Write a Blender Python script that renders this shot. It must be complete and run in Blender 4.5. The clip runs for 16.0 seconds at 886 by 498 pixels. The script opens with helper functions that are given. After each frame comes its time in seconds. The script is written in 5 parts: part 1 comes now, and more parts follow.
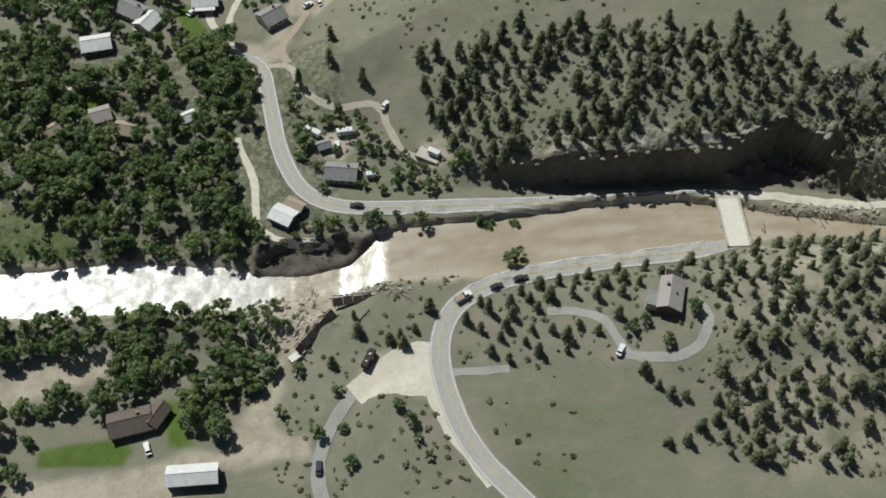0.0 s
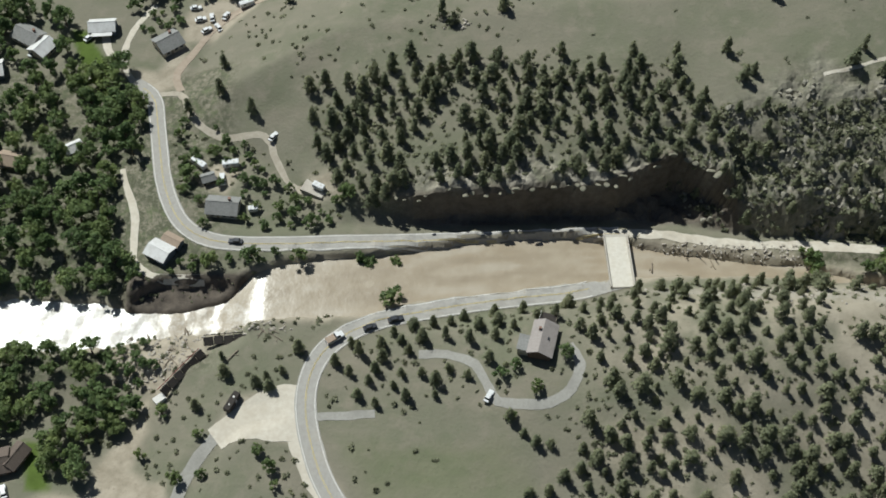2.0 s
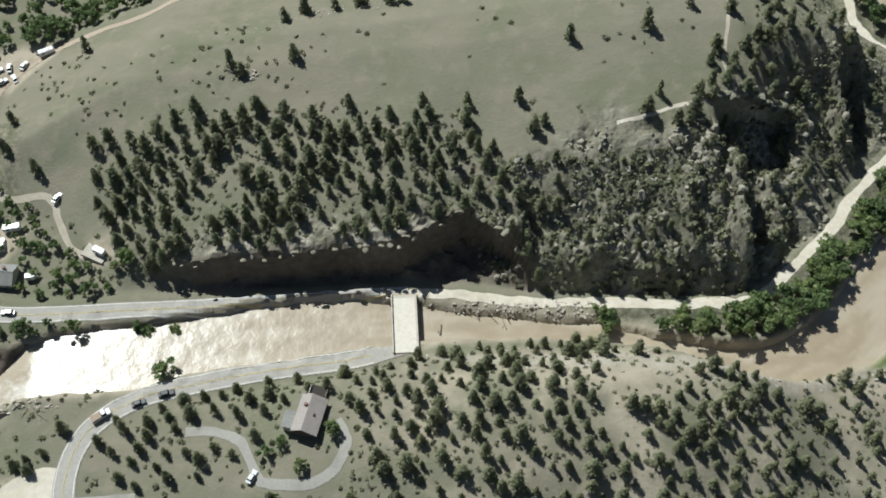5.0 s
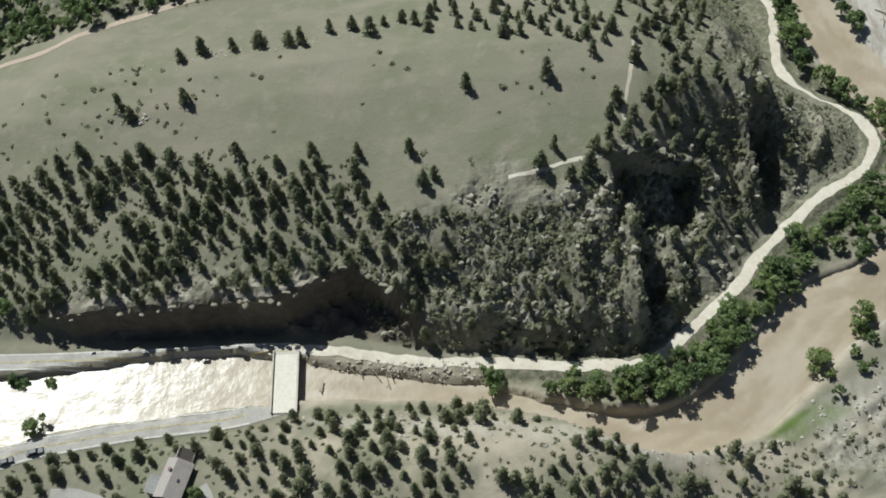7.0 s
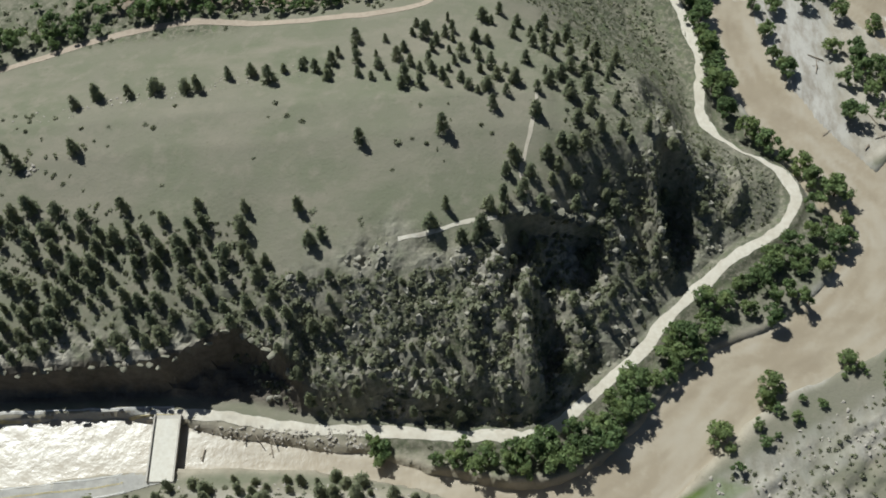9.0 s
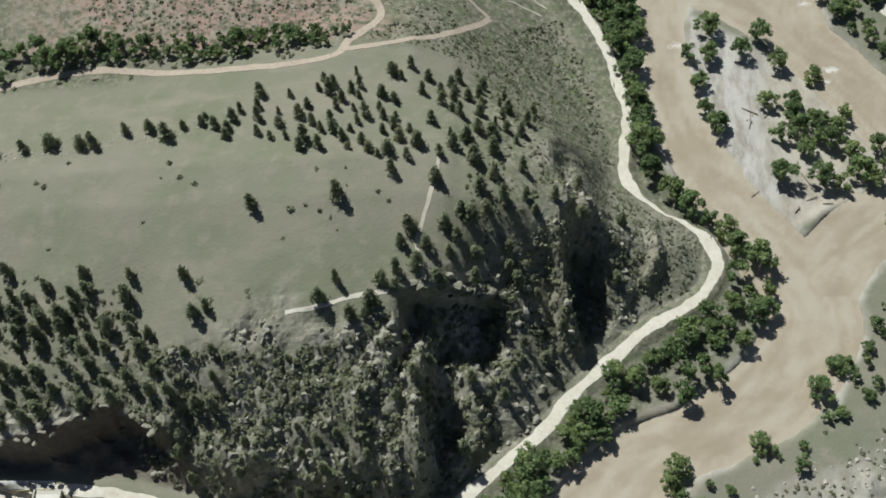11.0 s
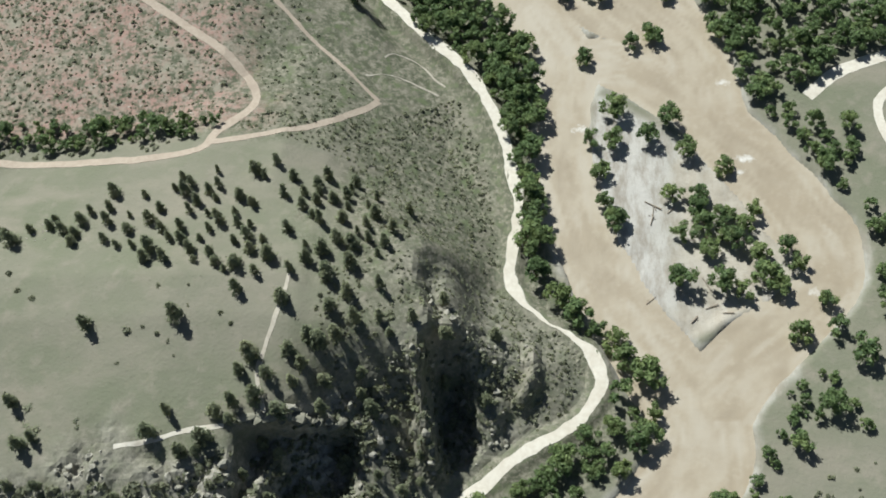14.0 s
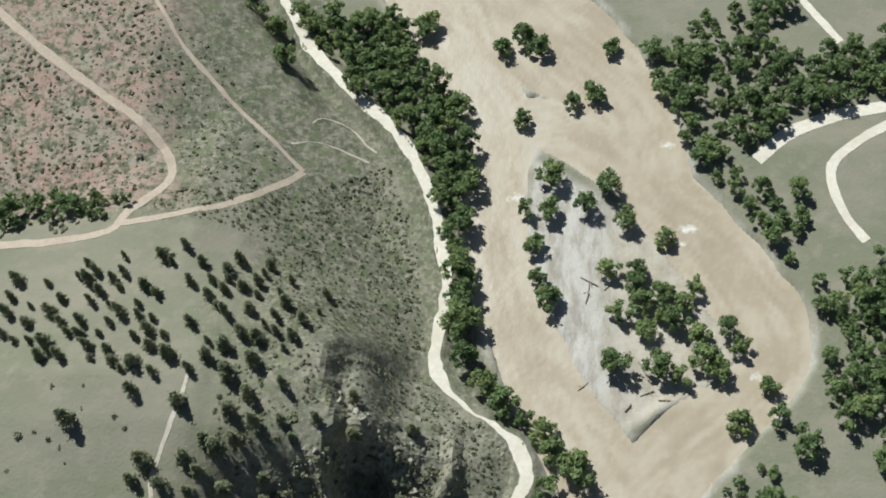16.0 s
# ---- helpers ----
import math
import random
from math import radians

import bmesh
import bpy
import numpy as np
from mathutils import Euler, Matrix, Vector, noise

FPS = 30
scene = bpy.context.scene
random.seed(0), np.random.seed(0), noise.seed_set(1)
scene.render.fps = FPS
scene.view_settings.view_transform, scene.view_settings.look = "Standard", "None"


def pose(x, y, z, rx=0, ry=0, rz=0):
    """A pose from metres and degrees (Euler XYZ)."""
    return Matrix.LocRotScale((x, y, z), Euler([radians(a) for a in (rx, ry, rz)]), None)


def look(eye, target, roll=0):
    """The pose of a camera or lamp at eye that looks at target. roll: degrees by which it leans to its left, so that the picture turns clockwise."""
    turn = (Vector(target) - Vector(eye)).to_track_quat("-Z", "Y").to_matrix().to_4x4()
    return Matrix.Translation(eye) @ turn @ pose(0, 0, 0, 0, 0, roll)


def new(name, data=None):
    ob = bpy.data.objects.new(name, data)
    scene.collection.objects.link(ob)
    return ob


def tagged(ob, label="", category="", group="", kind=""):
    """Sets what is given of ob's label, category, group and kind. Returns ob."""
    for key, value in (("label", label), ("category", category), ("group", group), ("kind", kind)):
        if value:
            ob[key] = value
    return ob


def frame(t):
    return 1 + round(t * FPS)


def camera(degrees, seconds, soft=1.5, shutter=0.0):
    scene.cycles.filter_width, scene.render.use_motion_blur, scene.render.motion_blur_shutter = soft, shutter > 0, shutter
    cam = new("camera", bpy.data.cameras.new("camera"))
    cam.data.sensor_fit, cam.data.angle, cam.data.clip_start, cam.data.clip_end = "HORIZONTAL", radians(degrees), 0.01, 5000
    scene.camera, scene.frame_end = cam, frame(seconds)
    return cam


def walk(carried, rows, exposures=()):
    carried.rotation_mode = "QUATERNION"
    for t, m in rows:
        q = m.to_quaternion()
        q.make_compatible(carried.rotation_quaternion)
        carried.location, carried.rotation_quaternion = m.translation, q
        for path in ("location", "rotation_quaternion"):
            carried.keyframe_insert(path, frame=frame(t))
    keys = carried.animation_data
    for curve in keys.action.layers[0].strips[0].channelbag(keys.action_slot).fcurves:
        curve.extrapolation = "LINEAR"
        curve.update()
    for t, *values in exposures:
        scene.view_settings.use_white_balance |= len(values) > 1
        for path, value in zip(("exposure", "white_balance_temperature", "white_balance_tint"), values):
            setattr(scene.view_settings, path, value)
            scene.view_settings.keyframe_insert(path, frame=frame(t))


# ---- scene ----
EXPOSURES = [(0.0, -0.25, 6130, 4), (1.5, -0.18, 6130, 4), (3.0, -0.07, 6090, 4), (3.5, 0.07, 6080, 4), (6.5, 0.04, 6060, 4), (10.0, -0.1, 6000, 4), (12.5, 0.33, 5960, 4), (16.0, 0.24, 5960, 4)]
cam = camera(44.0, 16.0, soft=1.8)
PATH = [
    (0, (2.75, 1.61, 315.177), (2.85, 2.744, 313.532), 3.1),
    (0.5, (15.356, 5.631, 316.727), (15.447, 6.76, 315.079), 2.8),
    (1, (27.921, 9.8, 318.23), (28.001, 10.924, 316.578), 2.6),
    (1.5, (40.51, 14.218, 319.691), (40.578, 15.337, 318.035), 2.3),
    (2, (53.244, 18.86, 321.153), (53.3, 19.973, 319.492), 1.9),
    (2.5, (66.246, 23.754, 322.549), (66.288, 24.862, 320.885), 1.4),
    (3, (79.55, 28.824, 323.893), (79.584, 29.921, 322.221), 0.9),
    (3.5, (92.947, 34.142, 324.986), (93.036, 35.222, 323.305), 1.7),
    (4, (105.854, 39.642, 325.905), (105.928, 40.717, 324.219), 1.1),
    (6.5, (165.29, 68.593, 328.573), (165.301, 69.646, 326.873), -0.8),
    (7, (176.43, 74.667, 328.711), (176.43, 75.718, 327.009), -1.1),
    (7.5, (187.396, 80.934, 328.7), (187.386, 81.983, 326.997), -1.4),
    (8, (198.181, 87.401, 328.608), (198.16, 88.447, 326.904), -1.7),
    (8.5, (208.703, 94.135, 328.477), (208.673, 95.177, 326.77), -2.0),
    (9, (218.917, 101.205, 328.332), (218.877, 102.242, 326.622), -2.3),
    (9.5, (228.923, 108.619, 328.182), (228.873, 109.651, 326.469), -2.6),
    (10, (238.821, 116.356, 328.012), (238.762, 117.383, 326.296), -2.9),
    (12.5, (286.054, 157.767, 326.444), (285.937, 158.764, 324.713), -5.1),
    (13, (294.913, 166.446, 325.79), (294.785, 167.436, 324.057), -5.7),
    (13.5, (303.489, 175.208, 325.079), (303.348, 176.193, 323.344), -6.3),
    (14, (311.841, 184.052, 324.333), (311.688, 185.032, 322.596), -6.9),
    (14.5, (320.081, 193.039, 323.534), (319.915, 194.013, 321.796), -7.7),
    (15, (328.238, 202.144, 322.72), (328.059, 203.113, 320.98), -8.5),
    (15.5, (336.357, 211.428, 321.836), (336.164, 212.392, 320.094), -9.4),
    (16, (344.488, 220.875, 320.848), (344.279, 221.832, 319.104), -10.5),
]
walk(cam, [(t, look(eye, target, roll)) for t, eye, target, roll in PATH], exposures=EXPOSURES)

# ---- light: a high sun from behind the hill, clear sky ----
SUN_ELEVATION, SUN_TO = 51.0, (-0.62, 0.78)
world = bpy.data.worlds.new("sky")
scene.world = world
world.use_nodes = True
wn = world.node_tree.nodes
sky = wn.new("ShaderNodeTexSky")
sky.sky_type = "NISHITA"
sky.sun_disc = False
sky.sun_elevation = radians(SUN_ELEVATION)
sky.sun_rotation = math.atan2(SUN_TO[0], SUN_TO[1])
world.node_tree.links.new(sky.outputs["Color"], wn["Background"].inputs["Color"])
wn["Background"].inputs["Strength"].default_value = 0.037
sun_data = bpy.data.lights.new("sun", "SUN")
sun_data.energy, sun_data.angle, sun_data.color = 5.0, radians(0.53), (1.0, 0.98, 0.925)
sun = new("sun", sun_data)
flat = math.cos(radians(SUN_ELEVATION))
to_sun = Vector((SUN_TO[0] * flat, SUN_TO[1] * flat, math.sin(radians(SUN_ELEVATION))))
sun.matrix_world = look((0, 0, 500), Vector((0, 0, 500)) - to_sun)

# ---- the lie of the land ----
def lattice(ix, iy, seed):
    n = (ix.astype(np.int64) * 374761393 + iy.astype(np.int64) * 668265263 + seed * 1274126177) & 0x7FFFFFFF
    n = ((n ^ (n >> 13)) * 1274126177) & 0x7FFFFFFF
    return ((n ^ (n >> 16)) & 0xFFFF) / 65535.0


def value_noise(x, y, seed=0):
    ix, iy = np.floor(x), np.floor(y)
    fx, fy = x - ix, y - iy
    fx, fy = fx * fx * (3 - 2 * fx), fy * fy * (3 - 2 * fy)
    a, b = lattice(ix, iy, seed), lattice(ix + 1, iy, seed)
    c, d = lattice(ix, iy + 1, seed), lattice(ix + 1, iy + 1, seed)
    return (a * (1 - fx) + b * fx) * (1 - fy) + (c * (1 - fx) + d * fx) * fy


def fbm(x, y, size, seed=0, octaves=4):
    """Cloudy noise from -1 to 1 with bumps of about that size in metres."""
    total, gain, norm = 0.0, 1.0, 0.0
    for o in range(octaves):
        k = 2.03**o / size
        total = total + gain * (2 * value_noise(x * k + 17.3 * o, y * k - 9.1 * o, seed + o) - 1)
        norm, gain = norm + gain, gain * 0.5
    return total / norm


def ramp(a, b, v):
    u = np.clip((v - a) / (b - a), 0, 1)
    return u * u * (3 - 2 * u)


def smooth_line(points, step=3.0):
    """A Catmull-Rom curve through rows of x, y and more values, resampled."""
    p = np.array(points, float)
    p = np.vstack([2 * p[0] - p[1], p, 2 * p[-1] - p[-2]])
    out = []
    for a, b, c, d in zip(p[:-3], p[1:-2], p[2:-1], p[3:]):
        for u in np.arange(0, 1, 1 / max(2, int(np.hypot(*(c - b)[:2]) / step))):
            out.append(0.5 * (2 * b + (c - a) * u + (2 * a - 5 * b + 4 * c - d) * u**2 + (3 * b - a - 3 * c + d) * u**3))
    return np.array(out + [p[-2]])


def near_line(x, y, line):
    """Distance to a line and the values beyond x, y carried along it."""
    best, carried = np.full(np.shape(x), 1e9), np.zeros(np.shape(x) + (max(1, line.shape[1] - 2),))
    for a, b in zip(line[:-1], line[1:]):
        dx, dy = b[:2] - a[:2]
        u = np.clip(((x - a[0]) * dx + (y - a[1]) * dy) / (dx * dx + dy * dy + 1e-9), 0, 1)
        d = np.hypot(x - a[0] - u * dx, y - a[1] - u * dy)
        closer = d < best
        best = np.where(closer, d, best)
        for k in range(line.shape[1] - 2):
            carried[..., k] = np.where(closer, a[2 + k] + u * (b[2 + k] - a[2 + k]), carried[..., k])
    return best, carried


def inside(x, y, points):
    """Signed distance to a closed outline: positive within."""
    p = np.array(points, float)
    d, _ = near_line(x, y, np.vstack([p, p[:1]]))
    odd = np.zeros(np.shape(x), bool)
    for (ax, ay), (bx, by) in zip(p, np.roll(p, -1, 0)):
        cross = ((ay > y) != (by > y)) & (x < (bx - ax) * (y - ay) / (by - ay + 1e-12) + ax)
        odd ^= cross
    return np.where(odd, d, -d)


# Channels: x, y, half-width
RIVER = smooth_line([(2, 214, 9), (18, 217, 11), (36, 218, 11), (60, 222.5, 10), (82, 225, 10), (110, 227, 8.5), (130, 226, 7), (150, 224, 4.5),
                     (172, 221.5, 3.5), (190, 219, 4.0), (212, 212, 5), (236, 204, 8), (256, 208, 9), (272, 216, 10.5), (291, 234, 12), (304, 247, 12), (326, 258, 11),
                     (347, 270, 13), (361, 287, 14), (366, 303, 14), (356, 322, 13), (343, 342, 11), (335, 360, 10), (328, 380, 10), (324, 402, 9), (324, 424, 9), (324, 445, 11), (314, 467, 13), (302, 492, 14), (285, 525, 15), (250, 600, 20)])
EAST_ARM = smooth_line([(368, 312, 13), (384, 330, 11), (399, 342, 9), (410, 357, 9), (409, 372, 12), (400, 386, 13), (390, 402, 12), (378, 418, 12), (374, 436, 13), (367, 456, 14), (352, 474, 20), (335, 492, 22), (310, 530, 18)])
CROSS_ARM = smooth_line([(324, 448, 7), (340, 447, 10), (355, 440, 12), (366, 430, 10)])
RAPIDS = smooth_line([(-330, 225, 10), (-220, 205, 10), (-170, 204, 9), (-130, 204.5, 8.5), (-92, 206, 9), (-66, 206, 8.5), (-50, 205, 7), (-40, 205, 4.5), (-30, 205.5, 3.6), (-16, 207, 4.2), (-5, 210, 6), (4, 214, 9)])
TOE = [(-36, 298), (-26, 284), (-2, 272), (14, 256), (26, 243), (60, 239), (92, 239.5), (112, 240), (130, 240.5), (152, 239.5), (168, 235.2), (205, 232.8), (240, 231.8), (249, 236.5), (261.5, 248),
       (275.5, 258.5), (287.5, 273.8), (297, 286), (312, 299), (324, 306), (331, 313), (331, 326), (318, 339), (305, 350), (303, 366), (302, 385), (298, 403), (290, 421), (278, 437), (258, 460),
       (240, 486), (205, 560), (100, 640), (-40, 560), (-20, 440), (10, 380), (-22, 340)]


ISLAND = [(362, 332), (380, 342), (394, 349), (403, 360), (398, 372), (388, 388), (380, 402), (362, 414), (348, 424), (336, 430), (334, 412), (333, 394), (337, 378), (342, 363), (349, 348)]


def water_level(x):
    return 2.0 - 4.6 * ramp(4, -16, x)


def in_channel(x, y):
    """Metres within the nearest bank, negative on land."""
    best = np.full(np.shape(x), -1e9)
    wobble = 1.3 * fbm(x, y, 9, 31, 3)
    for line in (RIVER, EAST_ARM, CROSS_ARM, RAPIDS):
        d, w = near_line(x, y, line)
        best = np.maximum(best, w[..., 0] + wobble - d)
    return best


ROAD_NORTH = smooth_line([(-54, 310, 3.6), (-48, 306, 3.6), (-44, 300, 4.0), (-41.5, 288, 4.2), (-39, 275, 4.4), (-36, 261, 4.6), (-31, 248, 4.8), (-25, 240, 4.8), (-17, 235.5, 4.8), (-6, 233.8, 4.8),
                          (10, 233.6, 4.8), (26, 234, 4.8), (42, 234.2, 4.8), (60, 234.5, 4.8), (88, 235.3, 4.9), (112, 236, 5.0), (126, 236.4, 5.0)])
ROAD_EAST = smooth_line([(117, 235.6, 5.0), (128, 236.4, 5.0), (140, 236.2, 5.0), (153, 233.8, 5.1), (168, 231.5, 5.2), (185, 230.6, 5.3), (204, 229.6, 5.4), (225, 228.4, 5.5), (240, 228.8, 5.5), (247, 231.6, 5.5), (253, 236.6, 5.4), (263, 246, 5.4),
                         (275, 256.4, 5.4), (286, 270, 5.4), (298, 281.5, 5.4), (312, 294, 5.4), (324, 301.4, 5.4), (331.5, 308.5, 5.4), (335.5, 318, 5.4), (333, 326, 5.5), (326, 333, 5.6), (316, 339, 5.8), (309, 347, 6), (306, 353, 6), (306.5, 361, 6), (308.4, 372, 6.1),
                         (308.2, 383, 6.2), (306, 397, 6.4), (301, 414, 6.8), (294, 430, 7.2), (284, 443.5, 7.4), (273, 455, 7.2), (263, 466, 6.8), (256.5, 474, 6.4), (248, 487, 6), (225, 530, 6)])
ROAD_SOUTH = smooth_line([(125, 217.5, 5), (116, 215, 4.6), (107, 213, 4.2), (89, 211, 4), (73, 209, 4), (56, 206, 4), (41, 202.6, 4), (30, 197, 4), (23, 190, 4), (19.6, 181, 4), (19, 171, 4), (21, 160, 3.8), (25, 148, 3.4), (31.5, 137, 3), (41, 126, 2.6), (60, 104, 2)])
LANE = smooth_line([(8, 171, 3.6), (-3, 168, 3.2), (-9, 162, 2.6), (-15, 153.5, 1.6), (-19, 144, 0.6), (-20, 136, 0), (-18, 127, -0.4), (-12, 112, -0.8)])
LEVELLED = [(ROAD_NORTH, 3.8, 4.5), (ROAD_EAST, 2.4, 2.6), (ROAD_SOUTH, 4.2, 6.0), (LANE, 2.5, 5.0)]


def hill_north(x, y):
    d = inside(x, y, TOE)
    d = d + 2.2 * fbm(x, y, 16, 5, 3) * ramp(4, 12, d)
    cave = np.clip(1 - np.abs(x - 146) / np.where(x < 146, 22, 27), 0, 1)               # hollow under a peaked brow
    steep = ramp(28, 66, x) * ramp(170, 162, x) * (1 + 0.12 * cave)                      # undercut cliff over the road
    setback = 4.6 + 10.5 * cave + 2.2 * fbm(x, y, 13, 15, 3)
    crag = ramp(150, 185, x) * ramp(320, 270, x)                                     # rocky nose
    crest = 46.5 - 0.118 * np.maximum(0, 208 - x) - 0.2 * np.maximum(0, x - 246) - 0.235 * np.maximum(0, y - 332) - 0.17 * np.maximum(0, 318 - y)
    crest = crest - 0.35 * np.maximum(0, x - 232) * ramp(350, 382, y)
    bench = 27 - 0.3 * np.maximum(0, x - 205) - 0.12 * np.maximum(0, 120 - x) + 0.05 * np.maximum(0, y - 400)
    crest = np.where(y > 350, np.maximum(crest, bench * ramp(366, 396, y) + crest * (1 - ramp(366, 396, y))), crest)
    ledges = crag * ramp(264, 248, x)                                                # broken slope above a low rock wall
    grade = 0.42 + 0.5 * crag - 0.34 * ledges - 0.05 * steep + 0.6 * ramp(262, 280, x) * ramp(300, 286, x) * ramp(362, 345, y) * ramp(300, 328, y) - 0.2 * ramp(248, 258, x) * ramp(330, 300, y) * (1 - ramp(284, 296, x))
    lift = steep + (1 - np.minimum(steep, 1)) * ramp(8, 46, d) * ramp(20, 84, x) * ramp(262, 240, x) * (1 - 0.85 * ledges)
    floor = np.minimum(steep, 1) * (1.5 + 0.75 * (setback - 5) * ramp(0, 0.25, cave))
    slope = 14.5 * lift * (steep > 0.02) * ramp(setback, setback + 2.6, d) + 14.5 * lift * (steep <= 0.02) * ramp(1.0, 8.5, d) + grade * np.maximum(0, d - floor)
    slope = slope + 8.0 * ledges * ramp(0, 8.5, d + 2.6 * fbm(x, y, 7, 25, 3))
    tail = ramp(350, 375, y) * ramp(250, 275, x)
    slope = slope * (1 - 0.35 * tail)
    # two rock chutes that cut the nose
    for line, deep, wide in CHUTES:
        c, k = near_line(x, y, line)
        slope = slope - deep * k[..., 0] * ramp(wide, 0, c + 1.5 * fbm(x, y, 7, 21, 2)) * ramp(2, 14, d)
    for line, tall, wide in FINS:
        c, k = near_line(x, y, line)
        slope = slope + tall * k[..., 0] * ramp(wide, 0, c + 1.8 * fbm(x, y, 6, 23, 3)) * ramp(2, 10, d)
    brow = 289 + 0.16 * (x - 233) + 2 * fbm(x, y, 9, 19, 2) - y
    slope = slope - 12 * ramp(0, 2.2, brow) * (0.12 + 0.88 * ramp(27, 8, brow)) * ramp(231, 234.5, x) * ramp(267, 259, x)
    top = crest - 4
    k = 5.0
    h = np.clip(0.5 + 0.5 * (slope - top) / k, 0, 1)
    z = slope * (1 - h) + top * h - k * h * (1 - h)
    return np.where(d > 0, np.maximum(z, 0), 0), d


CHUTES = [(np.array([(246, 240, 1), (246.5, 254, 1), (247, 266, 0.8), (246, 274, 0.3)], float), 15, 9.5),
          (np.array([(297, 286, 0.9), (292, 296, 1), (288, 312, 1), (284, 328, 0.7), (281, 343, 0.3)], float), 19, 9.5)]

FINS = [(np.array([(240, 238, 1), (238.5, 250, 1), (238, 264, 0.8), (239, 274, 0.5), (241, 282, 0.3)], float), 13, 5.5),
        (np.array([(286, 287, 0.7), (283, 298, 1), (279, 314, 0.9), (275, 328, 0.65), (274, 344, 0.25)], float), 12, 5.5),
        (np.array([(303, 292, 1), (304, 306, 0.6)], float), 4, 5), (np.array([(222, 240, 1), (219, 252, 1), (221, 262, 0.5)], float), 4, 5),
        (np.array([(190, 243, 1), (194, 254, 0.6)], float), 4, 5), (np.array([(311, 309, 0.7), (315, 318, 1), (314, 326, 0.4)], float), 5, 4)]


def hill_south(x, y):
    u = (x - 205) / np.where(x < 205, 172, 78)
    v = (y - 190) / np.where(y > 190, 34, 66)
    r = np.hypot(u, v)
    return 21.5 * ramp(1.05, 0.05, r) + 1.2 * fbm(x, y, 30, 11) * ramp(1.1, 0.7, r)


def height(x, y):
    x, y = np.asarray(x, float), np.asarray(y, float)
    north, d = hill_north(x, y)
    z = 4.0 + north + hill_south(x, y)
    z = z - 0.9 * ramp(300, 340, x) * ramp(8, -4, d)
    z = z - 7.5 * ramp(4, -50, x) * ramp(203, 176, y)                                # low ground on the south-west side
    z = z - 2.0 * ramp(-30, -90, x) * ramp(320, 250, y) * ramp(200, 230, y)
    z = z + 0.5 * fbm(x, y, 22, 3) * ramp(2, 12, np.abs(d))
    rocky = rockiness(x, y, d) * (1 - 0.5 * ramp(256, 272, x))
    z = z + rocky * (6.0 * np.abs(fbm(x, y, 13, 41, 4)) + 2.3 * fbm(x, y, 4.5, 47, 3) - 1.5)
    for line, half, verge in LEVELLED:
        dist, level = near_line(x, y, line)
        w = ramp(half + verge, half, dist)
        z = z * (1 - w) + level[..., 0] * w
    stony = ramp(-2, 4, inside(x, y, STONY_SLOPE))
    z = z + stony * (3.4 * np.abs(fbm(x * 0.5 - y * 0.8, (x * 0.8 + y * 0.5) * 0.45, 5, 45, 3)) + 1.1 * fbm(x, y, 4, 49, 3) - 0.4)
    bank = in_channel(x, y)
    level = water_level(x)
    low = level + 0.45 * np.maximum(0, -bank)
    z = np.where((bank > -5) & (x > 330) & (d < -12), np.minimum(z, np.maximum(low, level + 0.3)), z)
    gap = np.maximum(0, -bank)
    z = np.where((x < -2) & (gap < 18) & ~((x > -44) & (y > 206)), np.minimum(z, level + 0.7 + 0.24 * gap + 0.5 * fbm(x, y, 5, 27, 3)), z)
    rim = 221.2 + 1.2 * fbm(x, y, 8, 39, 3) - 6 * ramp(-30, -44, x) - 5 * ramp(-4, 3, x)
    pit = ramp(-46, -40, x) * ramp(5, 0, x) * ramp(203, 206, y)
    basin = level + 0.5 + 0.16 * np.maximum(0, y - 208) + 0.7 * fbm(x, y, 3, 27, 3)
    z = np.where(pit > 0, z * (1 - pit * ramp(rim, rim - 2.6, y)) + np.minimum(z, basin) * pit * ramp(rim, rim - 2.6, y), z)
    z = z + 0.9 * fbm(x, y, 3.4, 37, 3) * ramp(-9, -4, bank) * ramp(1, -1, bank) * ramp(300, 200, x)
    on = ramp(-2, 3, inside(x, y, ISLAND) + 4.5 * fbm(x, y, 11, 33, 3))
    z = z * (1 - on) + on * (level + 0.28 + 0.75 * fbm(x, y, 15, 29, 4))
    return np.where(bank > -1.5, z * (1 - ramp(-1.5, 1.0, bank)) + (level - 2.5) * ramp(-1.5, 1.0, bank), z)


STONY_SLOPE = [(285, 192), (296, 206), (316, 222), (348, 238), (384, 252), (390, 225), (330, 195), (300, 180)]


def rockiness(x, y, d):
    face = ramp(165, 185, x) * ramp(346, 328, x) * ramp(-2.5, 2.5, d) * ramp(52, 34, d - 14 * fbm(x, y, 22, 71, 3)) * ramp(354, 340, y)
    cliff = ramp(45, 70, x) * ramp(200, 176, x) * ramp(1, 3, d) * ramp(22, 13, d)
    band = ramp(120, 150, x) * ramp(255, 235, x) * np.exp(-((y - 268 + 6 * fbm(x, y, 30, 77)) / 7.0) ** 2)
    return np.clip(np.maximum(np.maximum(face, cliff), 0.8 * band), 0, 1) * (0.55 + 0.45 * ramp(-0.2, 0.3, fbm(x, y, 14, 83)))

# ---- materials ----
def material(name, rough=0.9, metal=0.0):
    m = bpy.data.materials.new(name)
    m.use_nodes = True
    b = m.node_tree.nodes["Principled BSDF"]
    b.inputs["Roughness"].default_value, b.inputs["Metallic"].default_value = rough, metal
    b.inputs["Specular IOR Level"].default_value = 0.25
    return m, m.node_tree.nodes, m.node_tree.links, b


